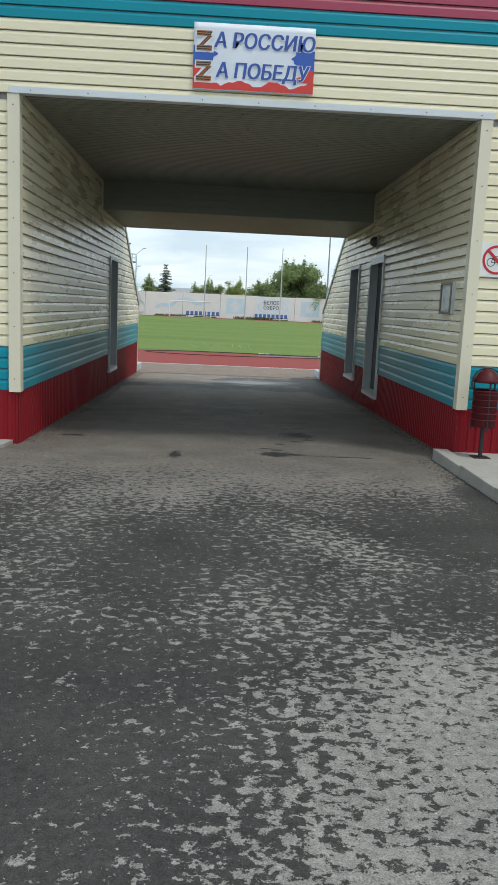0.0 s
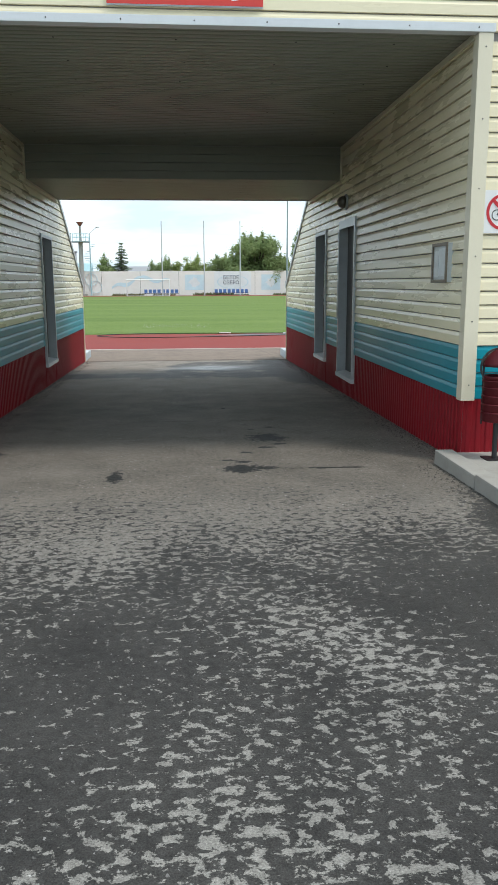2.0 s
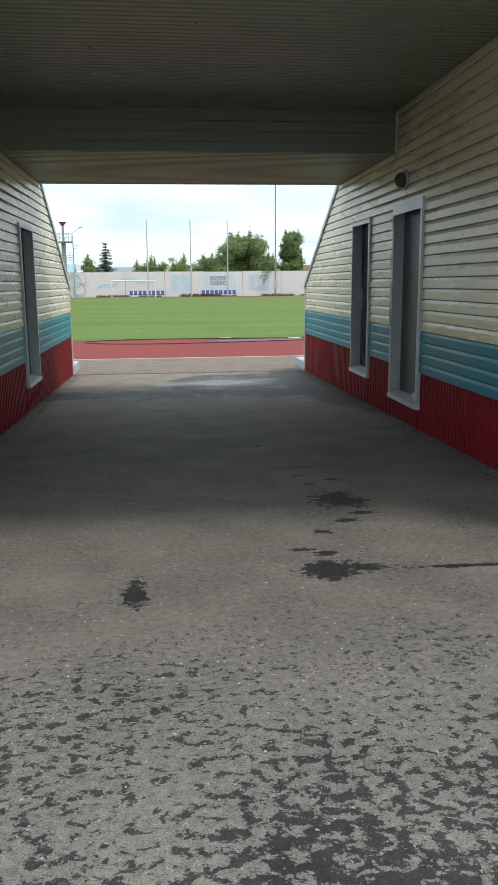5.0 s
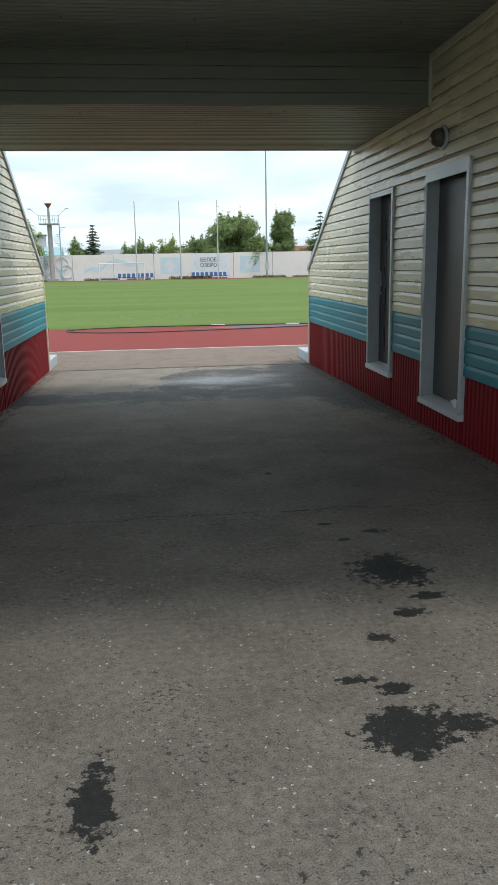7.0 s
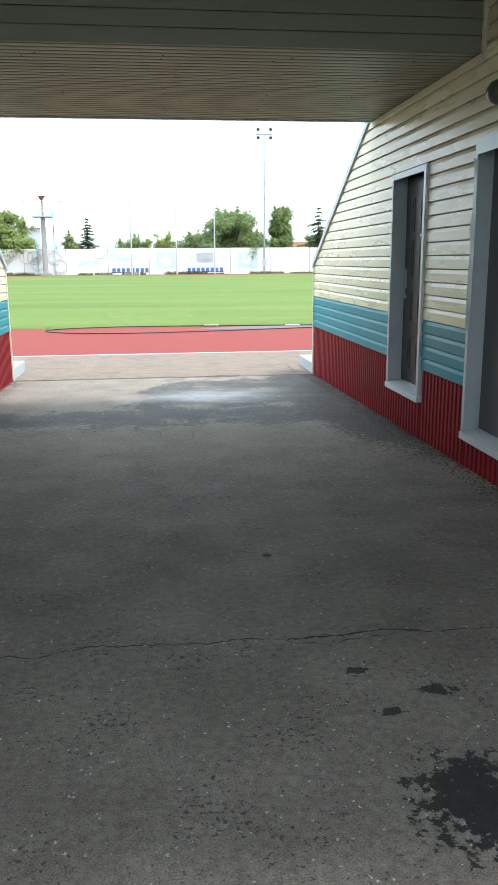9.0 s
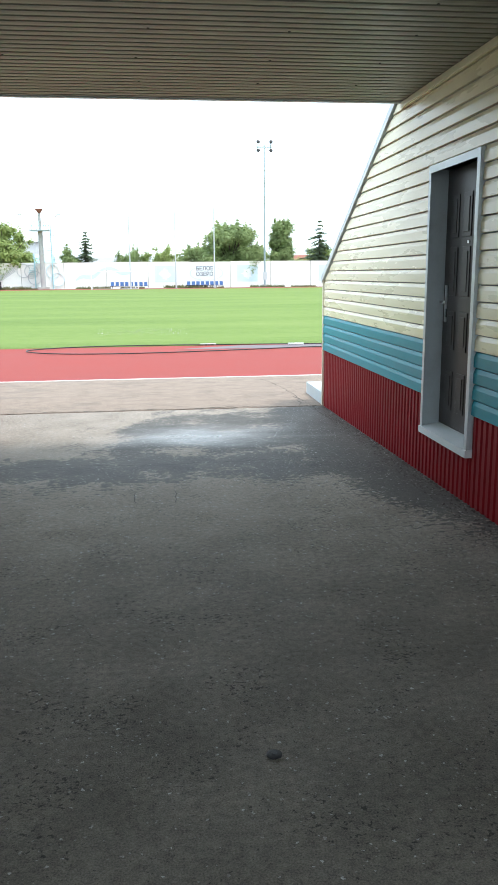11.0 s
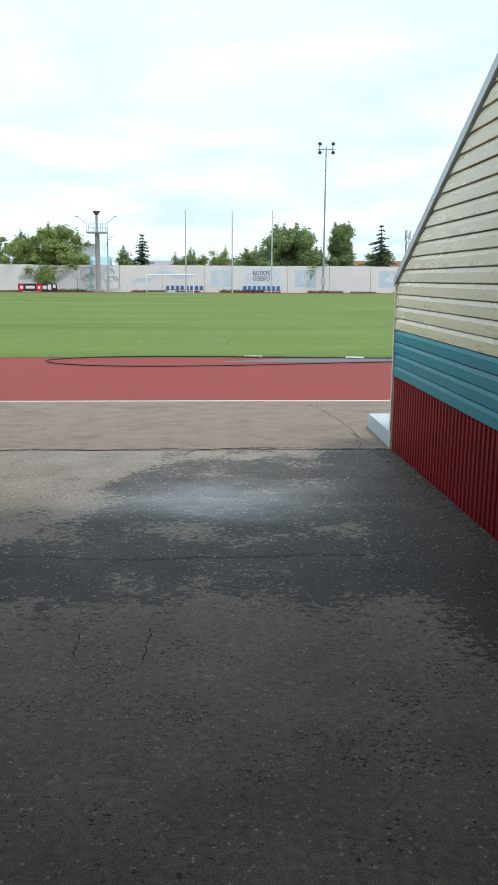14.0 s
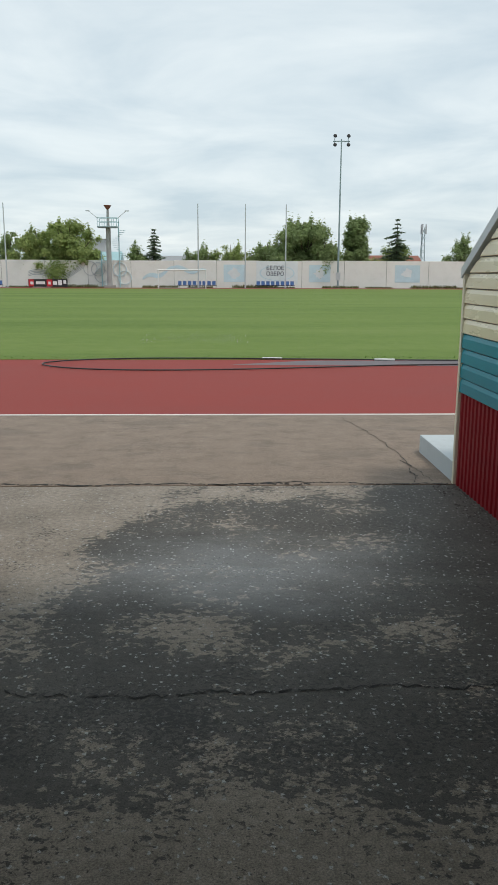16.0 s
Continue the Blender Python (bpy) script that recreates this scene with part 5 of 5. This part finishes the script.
house("grey house with a low rust-red roof", 29.5, 150, 10, 8, 3.6, 1.5, HOUSE_WALL, BRICK_ROOF, 3)
house("small house with a grey gabled roof", -8.2, 155, 7, 7, 3.4, 1.6, HOUSE_WALL, ROOF, 2)
house("pale grey flat block behind the tower", -21.4, 150, 2.4, 4, 7.6, 0.15, HOUSE_WALL, ROOF, 0)
house("hut with a blue-green roof", -16.2, 122, 3.6, 3, 3.6, 1.2, HOUSE_WALL, PALE_TEAL, 1)

cell = thing("radio_mast", "thin grey lattice radio mast far behind", "mast", (36.0, 152, 0))
for a in range(3):
    c0, s0 = math.cos(a * 2.094), math.sin(a * 2.094)
    part("leg", tube(B(), (c0 * 0.7, s0 * 0.7, 0), (c0 * 0.25, s0 * 0.25, 10.2), 0.06, seg=6), MAST, cell)
for k in range(8):
    z0 = 0.6 + k * 1.2
    r = 0.7 - 0.45 * z0 / 10.2
    for a in range(3):
        p = (math.cos(a * 2.094) * r, math.sin(a * 2.094) * r, z0)
        q = (math.cos((a + 1) * 2.094) * r * 0.93, math.sin((a + 1) * 2.094) * r * 0.93, z0 + 1.1)
        part("brace", tube(B(), p, q, 0.035, seg=5), MAST, cell)
for a in range(3):
    part("antenna", box(B(), math.cos(a * 2.094) * 0.5 - 0.12, math.cos(a * 2.094) * 0.5 + 0.12, math.sin(a * 2.094) * 0.5 - 0.08, math.sin(a * 2.094) * 0.5 + 0.08, 8.9, 10.6, 0.02), POLE, cell)


# ---- screws and small wear ----
for k in range(9):
    part("screw", tube(B(), (-2.4 + k * 0.57, YF - 0.042, Z_LINTEL + 0.02), (-2.4 + k * 0.57, YF - 0.046, Z_LINTEL + 0.02), 0.006, seg=8), BLACK, wall_front)
for wall, xa in ((wall_east, XR + 0.03), (wall_west, XL - 0.03)):
    for k in range(6):
        part("screw", tube(B(), (xa, YF - 0.034, 0.9 + k * 0.55), (xa, YF - 0.038, 0.9 + k * 0.55), 0.006, seg=8), BLACK, wall_front)
bm = B()
rng = random.Random(31)
for row in range(9):
    yy = YF + 0.4 + row * 0.7
    for k in range(5):
        q = XL + 0.4 + k * 0.95 + rng.uniform(-0.1, 0.1)
        tube(bm, (q, yy, Z_HIGH - 0.005 if yy < Y_DROP else Z_LOW - 0.005), (q, yy, Z_HIGH + 0.004 if yy < Y_DROP else Z_LOW + 0.004), 0.009, seg=8)
for row in range(4):
    for k in range(5):
        q = XL + 0.5 + k * 0.93 + rng.uniform(-0.1, 0.1)
        tube(bm, (q, Y_DROP + 0.3 + row * 0.7, Z_LOW - 0.006), (q, Y_DROP + 0.3 + row * 0.7, Z_LOW + 0.004), 0.009, seg=8)
tagged(part("soffit_screws", bm, BLACK), "dark screw heads in the soffit", "screws", kind="stuff")

bm = B()
lathe(bm, [(0.028, floor_z(4.8) + 0.001), (0.028, floor_z(4.8) + 0.005), (0.02, floor_z(4.8) + 0.007)], 16, 0.26, 4.8)
bolt = part("floor_plug", bm, BLACK, ground, "small dark metal plug")
bm = B()
lathe(bm, [(0.009, floor_z(4.8) + 0.007), (0.008, floor_z(4.8) + 0.010)], 12, 0.26, 4.8)
part("plug_cap", bm, DARK_METAL, bolt)
# torn flashing and peeling film on the plain door's reveal
d1 = bpy.data.objects["door_1"]
bm = B()
rng = random.Random(44)
prev = None
for k in range(9):
    zz = 1.25 + k * 0.16
    a = bm.verts.new((-0.052, 0.50 + rng.uniform(-0.012, 0.012), zz))
    b = bm.verts.new((-0.064 + rng.uniform(-0.008, 0.008), 0.548 + rng.uniform(-0.012, 0.012), zz + rng.uniform(-0.03, 0.03)))
    if prev:
        bm.faces.new((prev[0], a, b, prev[1]))
    prev = (a, b)
fl = part("bent_flashing", bm, TRIM_GREY, d1, "bent torn strip of flashing")
fl.modifiers.new("thick", "SOLIDIFY").thickness = 0.003
bm = B()
grid = [[bm.verts.new((0.02 + 0.03 * i, -0.30 + 0.05 * j, 0.425 + (0.0 if i + j < 2 else rng.uniform(0.0, 0.09)))) for i in range(4)] for j in range(4)]
for j in range(3):
    for i in range(3):
        bm.faces.new((grid[j][i], grid[j][i + 1], grid[j + 1][i + 1], grid[j + 1][i]))
film_ = part("peeled_film", bm, TRIM_WHITE, d1, "crumpled pale film on the sill")
film_.modifiers.new("thick", "SOLIDIFY").thickness = 0.002

for x0, y1, ln, w in ((-0.30, 8.5, 0.26, 0.004), (0.02, 8.55, 0.34, 0.004)):
    bm = B()
    rng = random.Random(int(x0 * 100) + 500)
    prev, xx = None, x0
    for k in range(14):
        yy = y1 - ln * k / 13
        xx += rng.uniform(-0.008, 0.008)
        ww = w * rng.uniform(0.3, 1.2)
        pair = [bm.verts.new((xx + q * ww, yy, floor_z(yy) + 0.003)) for q in (-1, 1)]
        if prev:
            bm.faces.new((prev[0], prev[1], pair[1], pair[0]))
        prev = pair
    part("drip_mark", bm, CRACK, ground, "dark drip mark")


def rubble(name, label, x0, x1, y0, y1, count, seed, size):
    """Loose grit gathered at a wall foot."""
    rng = random.Random(seed)
    verts, faces = [], []
    for _ in range(count):
        x, y = x0 + (x1 - x0) * rng.random() ** 2, rng.uniform(y0, y1)
        z, q = floor_z(y), size * rng.uniform(0.3, 1.3)
        k = len(verts)
        a = rng.uniform(0, 6.28)
        for i in range(4):
            verts.append((x + q * math.cos(a + i * 1.57) * rng.uniform(0.6, 1.2), y + q * math.sin(a + i * 1.57) * rng.uniform(0.6, 1.2), z - 0.002))
        verts.append((x, y, z + q * rng.uniform(0.4, 0.9)))
        faces += [(k, k + 1, k + 4), (k + 1, k + 2, k + 4), (k + 2, k + 3, k + 4), (k + 3, k, k + 4)]
    me = bpy.data.meshes.new(name)
    me.from_pydata(verts, [], faces)
    me.materials.append(GRIT)
    return tagged(new(name, me), label, "grit", kind="stuff")


GRIT = surface("dark_grit", (0.075, 0.068, 0.06), 0.9, vary=0.5, fine=25.0)
STONE = surface("pale_grit", (0.34, 0.33, 0.31), 0.85, vary=0.4, fine=20.0)
rubble("wall_foot_grit", "dark grit along the wall foot", XR - 0.03, XR - 0.22, 1.2, 13.0, 2600, 3, 0.011)
rubble("wall_foot_grit", "dark grit along the wall foot", XL + 0.03, XL + 0.22, 1.2, 13.0, 2600, 4, 0.011)
rubble("kerb_foot_grit", "dark grit along the kerb", 1.95, 1.72, -8.0, 1.0, 1500, 5, 0.011)
loose = rubble("loose_chippings", "pale stone chippings on the asphalt", XL + 0.2, XR - 0.2, -7.0, 12.9, 900, 6, 0.008)
loose.data.materials.clear()
loose.data.materials.append(STONE)
